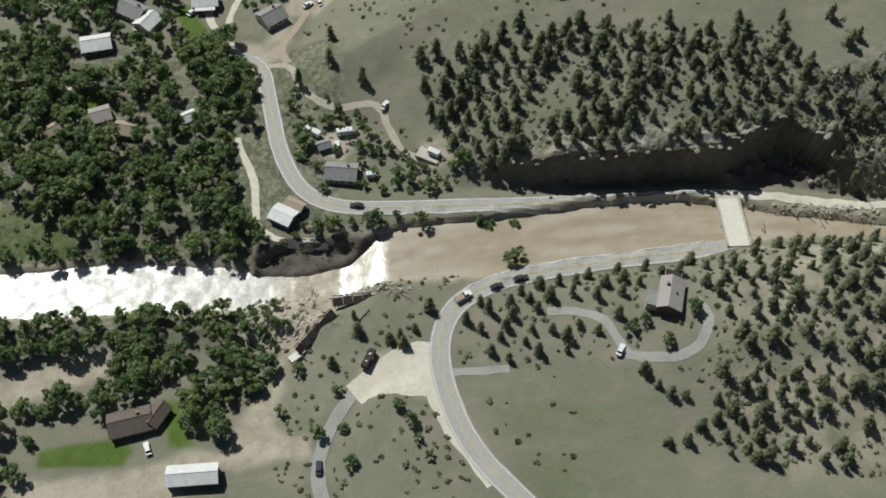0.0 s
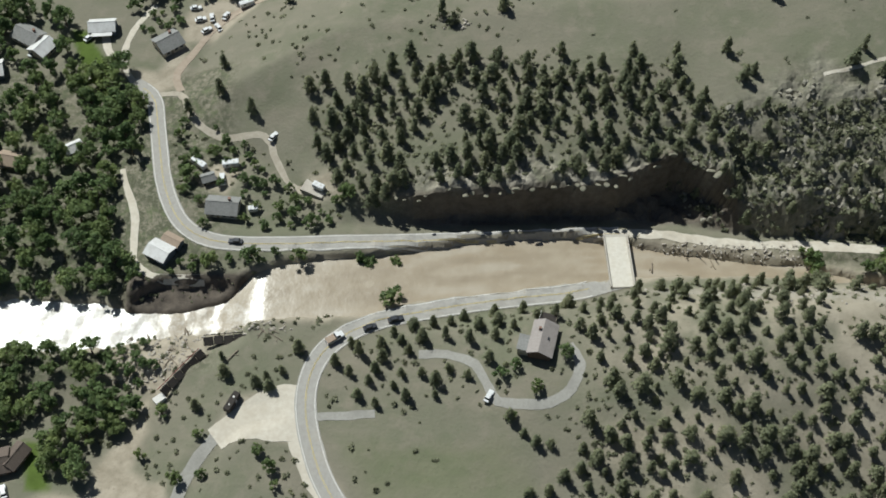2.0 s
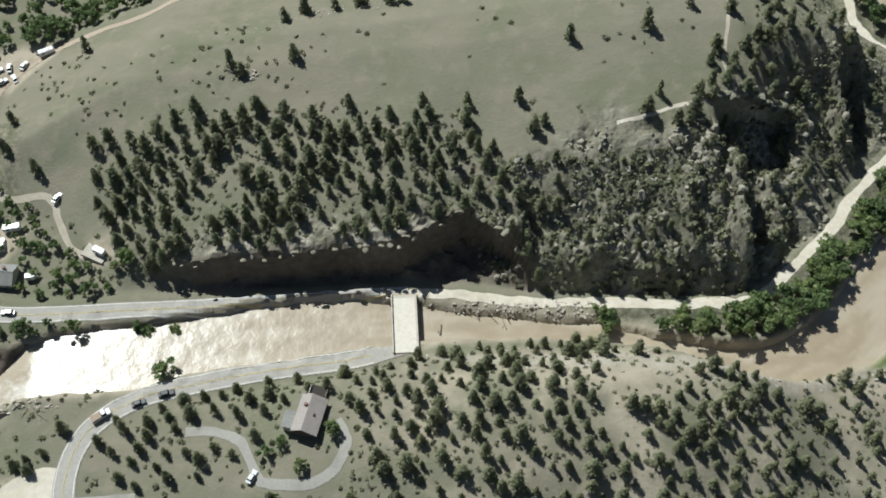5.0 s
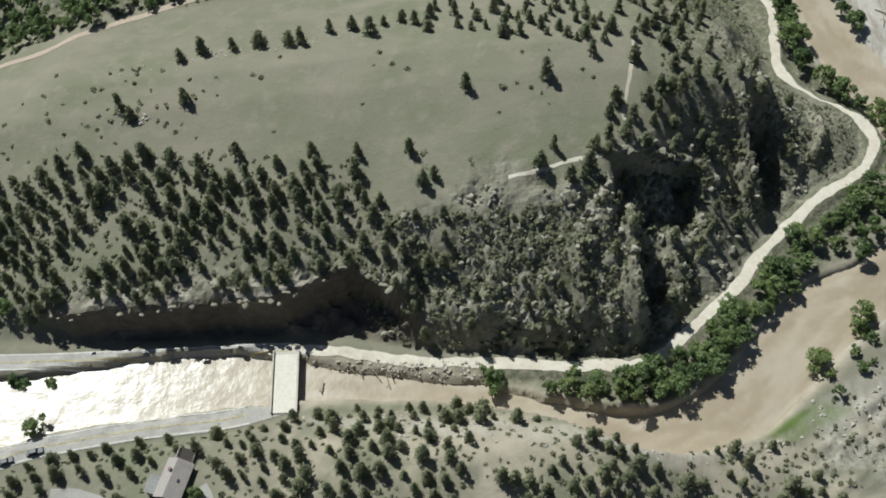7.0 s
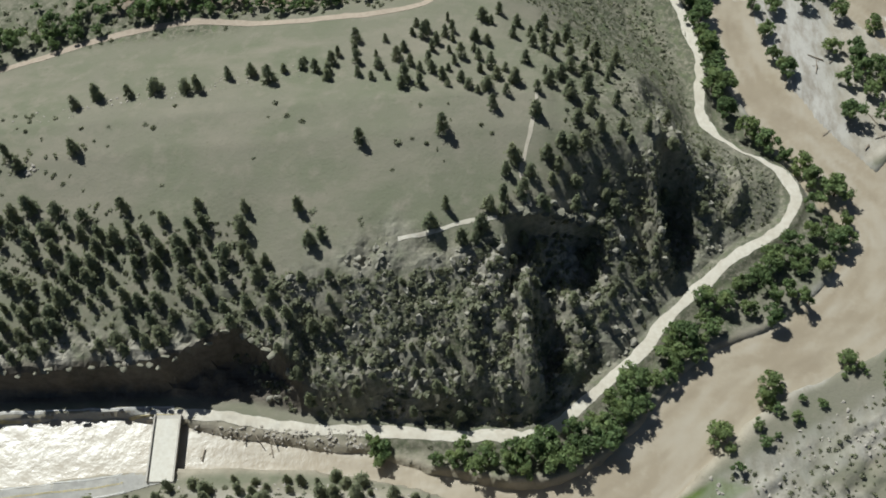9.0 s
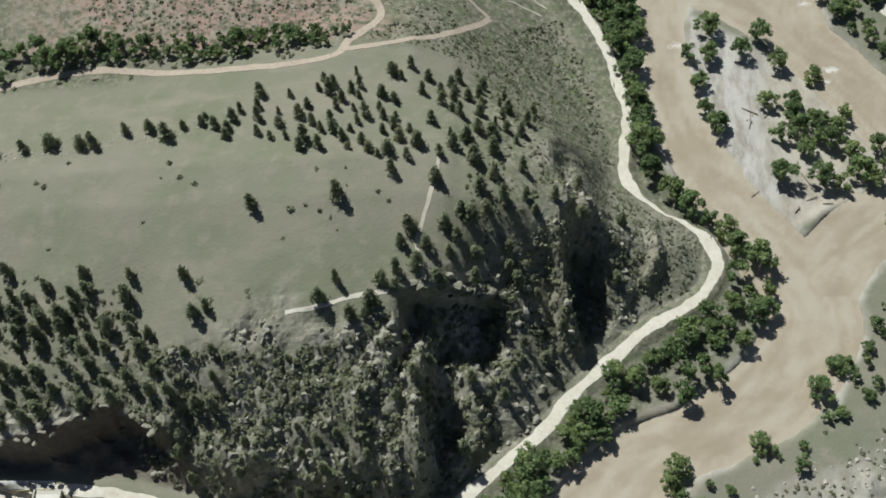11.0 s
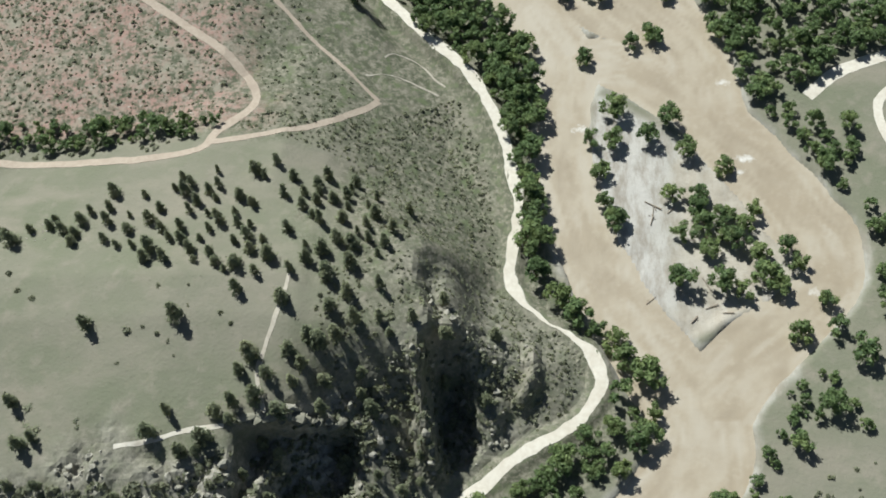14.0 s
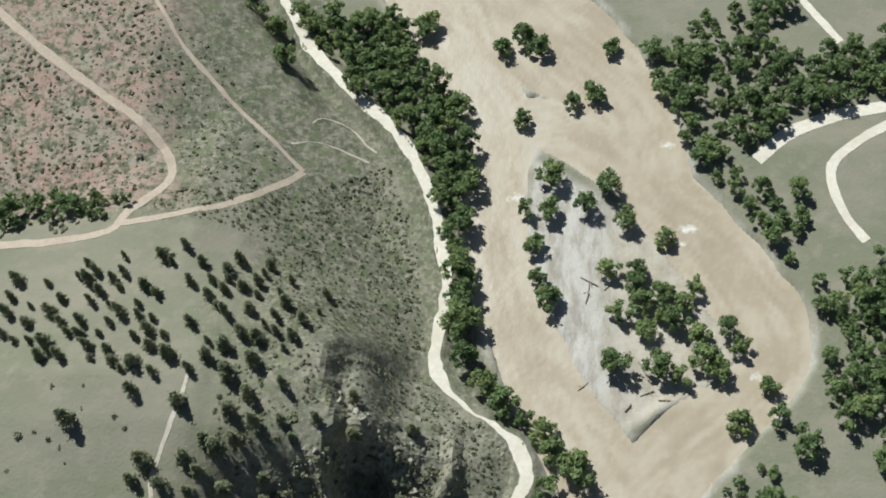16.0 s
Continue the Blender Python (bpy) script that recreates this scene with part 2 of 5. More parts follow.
def noise_tex(nodes, links, size, detail=4.0, rough=0.6, vector=None, stretch=None):
    t = nodes.new("ShaderNodeTexNoise")
    t.inputs["Scale"].default_value, t.inputs["Detail"].default_value, t.inputs["Roughness"].default_value = 1.0 / size, detail, rough
    if vector is None:
        vector = nodes.new("ShaderNodeTexCoord").outputs["Object"]
    if stretch:
        mp = nodes.new("ShaderNodeMapping")
        mp.inputs["Scale"].default_value, mp.inputs["Rotation"].default_value = stretch[:3], (0, 0, stretch[3])
        links.new(vector, mp.inputs["Vector"])
        vector = mp.outputs["Vector"]
    links.new(vector, t.inputs["Vector"])
    return t.outputs["Fac"]


def blend(nodes, links, fac, a, b, lo=0.0, hi=1.0, mode="MIX"):
    """Mix of a and b (sockets or colours) by a socket, spread from lo to hi."""
    if (lo, hi) != (0.0, 1.0):
        r = nodes.new("ShaderNodeMapRange")
        r.inputs["From Min"].default_value, r.inputs["From Max"].default_value = lo, hi
        links.new(fac, r.inputs["Value"])
        fac = r.outputs["Result"]
    mix = nodes.new("ShaderNodeMix")
    mix.data_type, mix.blend_type = "RGBA", mode
    if isinstance(fac, float):
        mix.inputs["Factor"].default_value = fac
    else:
        links.new(fac, mix.inputs["Factor"])
    for socket, value in ((mix.inputs["A"], a), (mix.inputs["B"], b)):
        if isinstance(value, tuple):
            for s in (q for q in mix.inputs if q.name == socket.name and q.type == "RGBA"):
                s.default_value = (*value, 1.0)
        else:
            links.new(value, [q for q in mix.inputs if q.name == socket.name and q.type == "RGBA"][0])
    return [q for q in mix.outputs if q.type == "RGBA"][0]


def bump(nodes, links, b, fac, strength, distance):
    n = nodes.new("ShaderNodeBump")
    n.inputs["Strength"].default_value, n.inputs["Distance"].default_value = strength, distance
    links.new(fac, n.inputs["Height"])
    links.new(n.outputs["Normal"], b.inputs["Normal"])


def plain(name, colour, second=None, size=0.6, rough=0.85, metal=0.0, relief=0.02, grime=None):
    """A surface of two tones at two scales."""
    m, n, l, b = material(name, rough, metal)
    second = second or tuple(0.72 * c for c in colour)
    f = noise_tex(n, l, size)
    c = blend(n, l, f, colour, second, 0.35, 0.7)
    c = blend(n, l, noise_tex(n, l, size * 9), c, grime or tuple(0.8 * v for v in second), 0.5, 0.85)
    l.new(c, b.inputs["Base Color"])
    bump(n, l, b, f, 0.5, relief)
    return m


def ground_material():
    m, n, l, b = material("ground", 0.95)
    b.inputs["Specular IOR Level"].default_value = 0.1
    one, two = n.new("ShaderNodeAttribute"), n.new("ShaderNodeAttribute")
    one.attribute_name, two.attribute_name = "zone", "zone_b"
    s1, s2 = n.new("ShaderNodeSeparateColor"), n.new("ShaderNodeSeparateColor")
    l.new(one.outputs["Color"], s1.inputs["Color"])
    l.new(two.outputs["Color"], s2.inputs["Color"])
    fine, mid, broad = noise_tex(n, l, 1.1, 5), noise_tex(n, l, 6.0, 5), noise_tex(n, l, 38.0, 4)
    c = blend(n, l, broad, GRASS_DRY, GRASS_GREEN, 0.4, 0.6)
    c = blend(n, l, noise_tex(n, l, 15.0, 5, 0.6, stretch=(0.45, 1.0, 1.0, 0.2)), c, GRASS_BARE, 0.5, 0.72)
    c = blend(n, l, mid, c, GRASS_BARE, 0.52, 0.75)
    c = blend(n, l, noise_tex(n, l, 3.2, 6, 0.75), c, SCRUB, 0.57, 0.74)
    c = blend(n, l, fine, c, tuple(0.55 * v for v in GRASS_GREEN), 0.62, 0.9)
    scrub = blend(n, l, noise_tex(n, l, 2.4, 6, 0.8), SCRUB_PALE, SCRUB_DARK, 0.4, 0.54)
    scrub = blend(n, l, noise_tex(n, l, 9.0, 5), scrub, GRASS_BARE, 0.5, 0.75)
    scrub = blend(n, l, noise_tex(n, l, 5.0, 6, 0.7), scrub, SCRUB_GREEN, 0.52, 0.66)
    c = blend(n, l, s2.outputs["Blue"], c, scrub)
    red = blend(n, l, noise_tex(n, l, 2.6, 6, 0.8), RED_SOIL, RED_PALE, 0.45, 0.6)
    red = blend(n, l, noise_tex(n, l, 16.0, 5, 0.7), red, SCRUB_PALE, 0.46, 0.66)
    red = blend(n, l, noise_tex(n, l, 3.4, 6, 0.8), red, SCRUB_DARK, 0.47, 0.58)
    red = blend(n, l, noise_tex(n, l, 1.3, 4, 0.7), red, (0.5, 0.46, 0.4), 0.64, 0.74)
    c = blend(n, l, s2.outputs["Red"], c, red)
    rock = blend(n, l, noise_tex(n, l, 2.6, 6, 0.7), ROCK, ROCK_DARK, 0.4, 0.62)
    rock = blend(n, l, noise_tex(n, l, 7.0, 5), rock, SCRUB, 0.54, 0.7)
    c = blend(n, l, s1.outputs["Red"], c, rock)
    lawn = blend(n, l, mid, LAWN, tuple(0.7 * v for v in LAWN), 0.4, 0.7)
    c = blend(n, l, s1.outputs["Green"], c, lawn)
    dirt = blend(n, l, mid, DIRT, DIRT_DARK, 0.42, 0.68)
    dirt = blend(n, l, fine, dirt, tuple(0.75 * v for v in DIRT_DARK), 0.58, 0.8)
    c = blend(n, l, s2.outputs["Green"], c, dirt)
    gravel = blend(n, l, noise_tex(n, l, 4.0, 6, 0.7, stretch=(1.0, 0.35, 1.0, 0.3)), GRAVEL, GRAVEL_WET, 0.42, 0.64)
    c = blend(n, l, s1.outputs["Blue"], c, gravel)
    # washout earth; the same dark tones paint the shade below the cliff
    earth_shade = blend(n, l, noise_tex(n, l, 3.0, 6, 0.7), EARTH_SHADE, EARTH_SHADE_DARK, 0.4, 0.65)
    c = blend(n, l, two.outputs["Alpha"], c, earth_shade)
    l.new(c, b.inputs["Base Color"])
    mixed = blend(n, l, 0.5, fine, mid)
    bump(n, l, b, mixed, 0.7, 0.6)
    return m


GRASS_DRY, GRASS_GREEN, GRASS_BARE = (0.208, 0.194, 0.145), (0.172, 0.174, 0.118), (0.245, 0.219, 0.168)
SCRUB, SCRUB_DARK, SCRUB_PALE, SCRUB_GREEN = (0.215, 0.2, 0.14), (0.095, 0.1, 0.064), (0.27, 0.245, 0.185), (0.125, 0.145, 0.075)
RED_SOIL, RED_PALE = (0.315, 0.205, 0.165), (0.29, 0.245, 0.195)
ROCK, ROCK_DARK = (0.4, 0.365, 0.3), (0.2, 0.185, 0.15)
# bare washout earth, doubling as painted shade under the cliff brow
EARTH_SHADE, EARTH_SHADE_DARK = (0.15, 0.125, 0.1), (0.095, 0.08, 0.067)
LAWN = (0.105, 0.15, 0.035)
DIRT, DIRT_DARK = (0.42, 0.365, 0.285), (0.30, 0.26, 0.195)
GRAVEL, GRAVEL_WET = (0.45, 0.42, 0.375), (0.29, 0.255, 0.21)
GROUND = ground_material()


def water_material():
    m, n, l, b = material("muddy_water", 0.3)
    b.inputs["Specular IOR Level"].default_value = 0.5
    att = n.new("ShaderNodeAttribute")
    att.attribute_name = "foam"
    sep = n.new("ShaderNodeSeparateColor")
    l.new(att.outputs["Color"], sep.inputs["Color"])
    streak = noise_tex(n, l, 3.5, 6, 0.65)
    c = blend(n, l, noise_tex(n, l, 14.0, 4), MUD, MUD_PALE, 0.4, 0.65)
    c = blend(n, l, streak, c, MUD_PALE, 0.52, 0.75)
    c = blend(n, l, sep.outputs["Green"], MUD_DARK, c, 0.0, 0.5)
    c = blend(n, l, sep.outputs["Green"], c, MUD_SILT, 0.52, 0.95)
    f = n.new("ShaderNodeMath")
    f.operation = "MULTIPLY_ADD"
    l.new(noise_tex(n, l, 2.2, 6, 0.75), f.inputs[0])
    f.inputs[1].default_value = 0.9
    l.new(sep.outputs["Red"], f.inputs[2])
    c = blend(n, l, f.outputs["Value"], c, FOAM, 0.72, 1.15)
    l.new(c, b.inputs["Base Color"])
    bump(n, l, b, noise_tex(n, l, 2.4, 4, 0.6, stretch=(1.0, 1.0, 1.0, 0.0)), 0.4, 0.3)
    return m


MUD_DARK, MUD_SILT = (0.305, 0.248, 0.175), (0.42, 0.362, 0.28)
MUD, MUD_PALE, FOAM = (0.345, 0.282, 0.2), (0.4, 0.337, 0.25), (0.82, 0.8, 0.76)
WATER = water_material()
ASPHALT = plain("dusty_asphalt", (0.40, 0.38, 0.345), (0.34, 0.32, 0.29), 1.2, 0.9, relief=0.01, grime=(0.43, 0.39, 0.33))
DUST_ROAD = plain("pale_road_dirt", (0.62, 0.57, 0.48), (0.54, 0.48, 0.39), 1.5, 0.95, relief=0.04, grime=(0.46, 0.40, 0.31))
PALE_TRACK = plain("pale_packed_earth", (0.47, 0.42, 0.34), (0.39, 0.34, 0.27), 1.2, 0.95, relief=0.04)
TRACK = plain("packed_earth", (0.42, 0.345, 0.27), (0.35, 0.28, 0.215), 1.2, 0.95, relief=0.04)
GREY_DRIVE = plain("grey_gravel", (0.36, 0.345, 0.31), (0.3, 0.285, 0.255), 0.8, 0.95)
WHITE_LINE = plain("worn_white_paint", (0.72, 0.70, 0.66), (0.5, 0.47, 0.42), 0.5, 0.7, relief=0.002)
YELLOW_LINE = plain("worn_yellow_paint", (0.62, 0.5, 0.2), (0.45, 0.38, 0.22), 0.5, 0.7, relief=0.002)
CONCRETE = plain("bridge_concrete", (0.52, 0.48, 0.42), (0.44, 0.40, 0.34), 0.9, 0.9, grime=(0.36, 0.31, 0.25))
STONE = plain("sandstone", (0.38, 0.35, 0.285), (0.2, 0.19, 0.145), 1.6, 0.95, relief=0.15, grime=(0.2, 0.19, 0.14))
PALE_STONE = plain("pale_stone", (0.46, 0.42, 0.36), (0.33, 0.29, 0.24), 0.6, 0.95, relief=0.1)


def leaf_material(name, light, dark, yellow=None):
    m, n, l, b = material(name, 0.65)
    geo = n.new("ShaderNodeNewGeometry")
    c = blend(n, l, geo.outputs["Random Per Island"], dark, light)
    info = n.new("ShaderNodeObjectInfo")
    c = blend(n, l, info.outputs["Random"], c, yellow or tuple(1.35 * v for v in light), 0.35, 2.2)
    here = geo.outputs["Position"]
    c = blend(n, l, noise_tex(n, l, 7.0, 2, 0.5, here), c, yellow or light, 0.5, 0.95)
    c = blend(n, l, noise_tex(n, l, 11.0, 2, 0.5, here), c, tuple(0.75 * v for v in dark), 0.52, 0.95)
    l.new(c, b.inputs["Base Color"])
    t = n.new("ShaderNodeBsdfTranslucent")
    l.new(c, t.inputs["Color"])
    mix = n.new("ShaderNodeMixShader")
    mix.inputs["Fac"].default_value = 0.46
    l.new(b.outputs["BSDF"], mix.inputs[1])
    l.new(t.outputs["BSDF"], mix.inputs[2])
    l.new(mix.outputs["Shader"], n["Material Output"].inputs["Surface"])
    return m


PINE = leaf_material("pine_needles", (0.3, 0.32, 0.19), (0.165, 0.185, 0.115), (0.38, 0.37, 0.22))
LEAF = leaf_material("broad_leaves", (0.24, 0.32, 0.13), (0.1, 0.15, 0.065), (0.38, 0.42, 0.16))
SHRUB = leaf_material("shrub_leaves", (0.31, 0.31, 0.2), (0.175, 0.185, 0.12), (0.36, 0.37, 0.2))
BRIDGE_MUD = plain("dried_mud", (0.68, 0.64, 0.56), (0.6, 0.55, 0.46), 1.2, 0.95)
CLIFF_EDGE = plain("ledge_stone", (0.27, 0.25, 0.19), (0.16, 0.155, 0.115), 1.4, 0.95, relief=0.15)
BARK = plain("bark", (0.16, 0.115, 0.08), (0.1, 0.07, 0.05), 0.3, 0.95)

# ---- ground, water, roads ----
def mesh_object(name, verts, faces, mat, parent=None, label="", smooth=False):
    me = bpy.data.meshes.new(name)
    v, f = np.asarray(verts, np.float32), np.asarray(faces, np.int32)
    k = f.shape[1]
    me.vertices.add(len(v)), me.loops.add(f.size), me.polygons.add(len(f))
    me.vertices.foreach_set("co", v.ravel())
    me.loops.foreach_set("vertex_index", f.ravel())
    me.polygons.foreach_set("loop_start", np.arange(0, f.size, k, dtype=np.int32))
    me.polygons.foreach_set("use_smooth", np.broadcast_to(smooth, (len(f),)).astype(bool))
    me.update(calc_edges=True)
    me.materials.append(mat)
    ob = new(name, me)
    if parent is not None:
        ob.parent = parent
    if label:
        ob["label"] = label
    return ob


def part(name, bm, mat, parent=None, label=""):
    me = bpy.data.meshes.new(name)
    bm.to_mesh(me)
    bm.free()
    me.materials.append(mat)
    ob = new(name, me)
    if parent is not None:
        ob.parent = parent
    if label:
        ob["label"] = label
    return ob


def axis(lo, hi, step):
    core = np.arange(lo, hi + step, step)
    out = step * 1.22 ** np.arange(1, 36)
    out = np.cumsum(out)
    out = out[out < 4200]
    return np.r_[lo - out[::-1], core, core[-1] + out]


def zones(x, y):
    d = inside(x, y, TOE)
    bank = in_channel(x, y)
    grain = fbm(x, y, 10, 91, 3)
    rock = rockiness(x, y, d) * ramp(-0.5, 0.1, grain) * (1 - 0.65 * ramp(250, 268, x))
    rock = np.maximum(rock, 0.85 * ramp(-2, 3, inside(x, y, STONY_SLOPE)) * ramp(-0.25, 0.2, fbm(x, y, 9, 99, 3)))
    scrub = np.maximum(ramp(18, 44, x) * ramp(262, 240, y - 0.14 * (x - 60)) * ramp(0, 8, d), 0)
    scrub = np.maximum(scrub, ramp(242, 262, x + 16 * grain + 8 * fbm(x, y, 30, 97)) * ramp(325, 350, y + 8 * grain) * ramp(0, 4, d))
    scrub = np.maximum(scrub, 0.75 * ramp(176, 190, x) * ramp(0, 5, d) * ramp(60, 40, d) * ramp(354, 340, y))
    scrub = np.maximum(scrub, 0.9 * ramp(-6, -20, x) * ramp(-6, -2, -np.abs(y - 250) + 60))
    scrub = np.maximum(scrub, 0.85 * ramp(-26, -20, d) * ramp(6, 0, d) * ramp(180, 200, x) * ramp(345, 335, x))
    scrub = np.maximum(scrub, ramp(374, 380, y) * ramp(150, 120, x) * ramp(0, 5, d) * 0.8)
    scrub = np.maximum(scrub, 0.95 * ramp(386, 396, y + 5 * grain) * ramp(200, 214, x + 8 * grain) * ramp(0, 5, d))
    red = ramp(388, 396, y - 4 * grain) * ramp(232, 206, x + 10 * grain - 0.35 * np.maximum(0, 440 - y) + 10) * ramp(60, 120, x)
    lawn = np.zeros_like(x)
    for outline in LAWNS:
        lawn = np.maximum(lawn, ramp(-1, 1, inside(x, y, outline) + 0.8 * grain))
    lawn = np.maximum(lawn, 0.2 * ramp(-4, 6, inside(x, y, SOUTH_FIELD) + 4 * grain))
    lawn = np.maximum(lawn, 0.55 * ramp(-2, 3, inside(x, y, WEST_FIELD) + 2 * grain))
    dirt = np.zeros_like(x)
    for outline in DIRT_PATCHES:
        dirt = np.maximum(dirt, ramp(-2.5, 2.0, inside(x, y, outline) + 2.5 * grain))
    dirt = np.maximum(dirt, 0.7 * ramp(-0.3, 0.3, fbm(x, y, 13, 95, 4)) * ramp(100, 125, x) * ramp(214, 205, y) * ramp(330, 300, x) * ramp(120, 140, y))
    dirt = np.maximum(dirt, 0.8 * ramp(-5, -1, bank + 2 * grain) * ramp(330, 315, x))
    gravel = ramp(-2, 2, inside(x, y, ISLAND) + 2 * grain) * (1 - 0.65 * ramp(352, 368, x + 10 * grain))
    dirt = np.maximum(dirt, ramp(-2, 2, inside(x, y, ISLAND)) * ramp(352, 368, x + 10 * grain))
    gravel = np.maximum(gravel, 0.6 * ramp(-3.5, -0.5, bank + 3.5 * grain) * ramp(300, 330, x))
    gravel = np.maximum(gravel, 0.35 * ramp(-1.5, 1.5, inside(x, y, STONY_BANK) + 4 * grain))
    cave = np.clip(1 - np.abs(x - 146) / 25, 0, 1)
    # bare wet earth in the washout basin
    wet_and_shade = ramp(-48, -41, x) * ramp(7, 2, x) * ramp(203, 206, y) * ramp(223.5, 221, y + grain)
    # shade below the undercut cliff and in its hollow, put into the ground colour
    wet_and_shade = np.maximum(wet_and_shade, 0.9 * ramp(40, 60, x) * ramp(172, 166, x) * ramp(0.5, 2.5, d) * ramp(9.5 + 10 * cave, 6.5 + 10 * cave, d + 2 * grain))
    return np.stack([rock, lawn, gravel, np.ones_like(x)], -1), np.stack([red, dirt, np.clip(scrub, 0, 1), wet_and_shade], -1)


LAWNS = [[(-107, 148), (-84, 152), (-77, 148), (-80, 142), (-106, 142)], [(-71, 165), (-65, 164), (-59, 147), (-67, 148)], [(-82, 338), (-76, 338), (-64, 318), (-66, 312), (-74, 316)],
         [(-114, 292), (-104, 292), (-98, 280), (-112, 282)], [(268, 203), (296, 215), (305, 212), (286, 202)]]
DIRT_PATCHES = [[(-38, 330), (-24, 331), (-14, 344), (-8, 354), (-16, 356), (-36, 352)], [(-9, 163), (-3, 174), (5, 176), (18, 177), (21, 163), (15, 160), (4, 164), (-6, 161)], [(-33, 177), (-38, 165), (-46, 153), (-48, 145), (-25, 144), (-36, 153), (-31, 166)],
                [(-62, 146), (-24, 147), (-22, 142), (-50, 141), (-56, 136), (-62, 140)], [(-126, 170), (-107, 178), (-90, 182), (-89, 174), (-107, 167), (-126, 163)],
                [(-38, 199), (-16, 203), (-13, 196), (-27, 178), (-38, 184), (-50, 186)], [(16, 262), (24, 262), (28, 254), (18, 252)], [(-24, 262), (-18, 270), (-8, 268), (-14, 256)],
                [(14, 163), (22, 160), (33, 140), (24, 146)], [(132, 234), (160, 230), (186, 228), (188, 225), (150, 228), (132, 231)], [(-112, 138), (-82, 139), (-62, 146), (-60, 128), (-112, 128)], [(-60, 316), (-44, 304), (-36, 308), (-34, 330), (-40, 330), (-44, 314)]]
SOUTH_FIELD = [(27, 162), (52, 160), (82, 158), (92, 140), (96, 112), (52, 112), (36, 138)]
WEST_FIELD = [(-175, 250), (-134, 240), (-102, 226), (-108, 217), (-130, 215), (-175, 216)]
STONY_BANK = [(128, 212), (190, 207), (230, 200), (262, 196), (312, 224), (345, 242), (380, 255), (380, 235), (300, 205), (240, 190), (150, 203)]

gx, gy = axis(-165.0, 475.0, 1.35), axis(112.0, 525.0, 1.35)
GX, GY = np.meshgrid(gx, gy)
GZ = height(GX, GY)
nx, ny = len(gx), len(gy)
quads = np.arange(nx * ny).reshape(ny, nx)
ground = mesh_object("ground", np.stack([GX, GY, GZ], -1).reshape(-1, 3), np.stack([quads[:-1, :-1], quads[:-1, 1:], quads[1:, 1:], quads[1:, :-1]], -1).reshape(-1, 4), GROUND, smooth=(rockiness(GX, GY, inside(GX, GY, TOE)) < 0.25)[:-1, :-1].ravel())
tagged(ground, "dry grassy hills with bare rock and gravel banks", "ground", kind="structure")
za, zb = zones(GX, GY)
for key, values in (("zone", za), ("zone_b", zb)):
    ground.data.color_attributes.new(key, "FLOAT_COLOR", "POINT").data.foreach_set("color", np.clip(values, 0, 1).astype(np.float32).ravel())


def ground_z(x, y):
    """Height of the built sheet at a place."""
    i = np.clip(np.searchsorted(gx, x) - 1, 0, nx - 2)
    j = np.clip(np.searchsorted(gy, y) - 1, 0, ny - 2)
    u, v = (x - gx[i]) / (gx[i + 1] - gx[i]), (y - gy[j]) / (gy[j + 1] - gy[j])
    return GZ[j, i] * (1 - u) * (1 - v) + GZ[j, i + 1] * u * (1 - v) + GZ[j + 1, i] * (1 - u) * v + GZ[j + 1, i + 1] * u * v


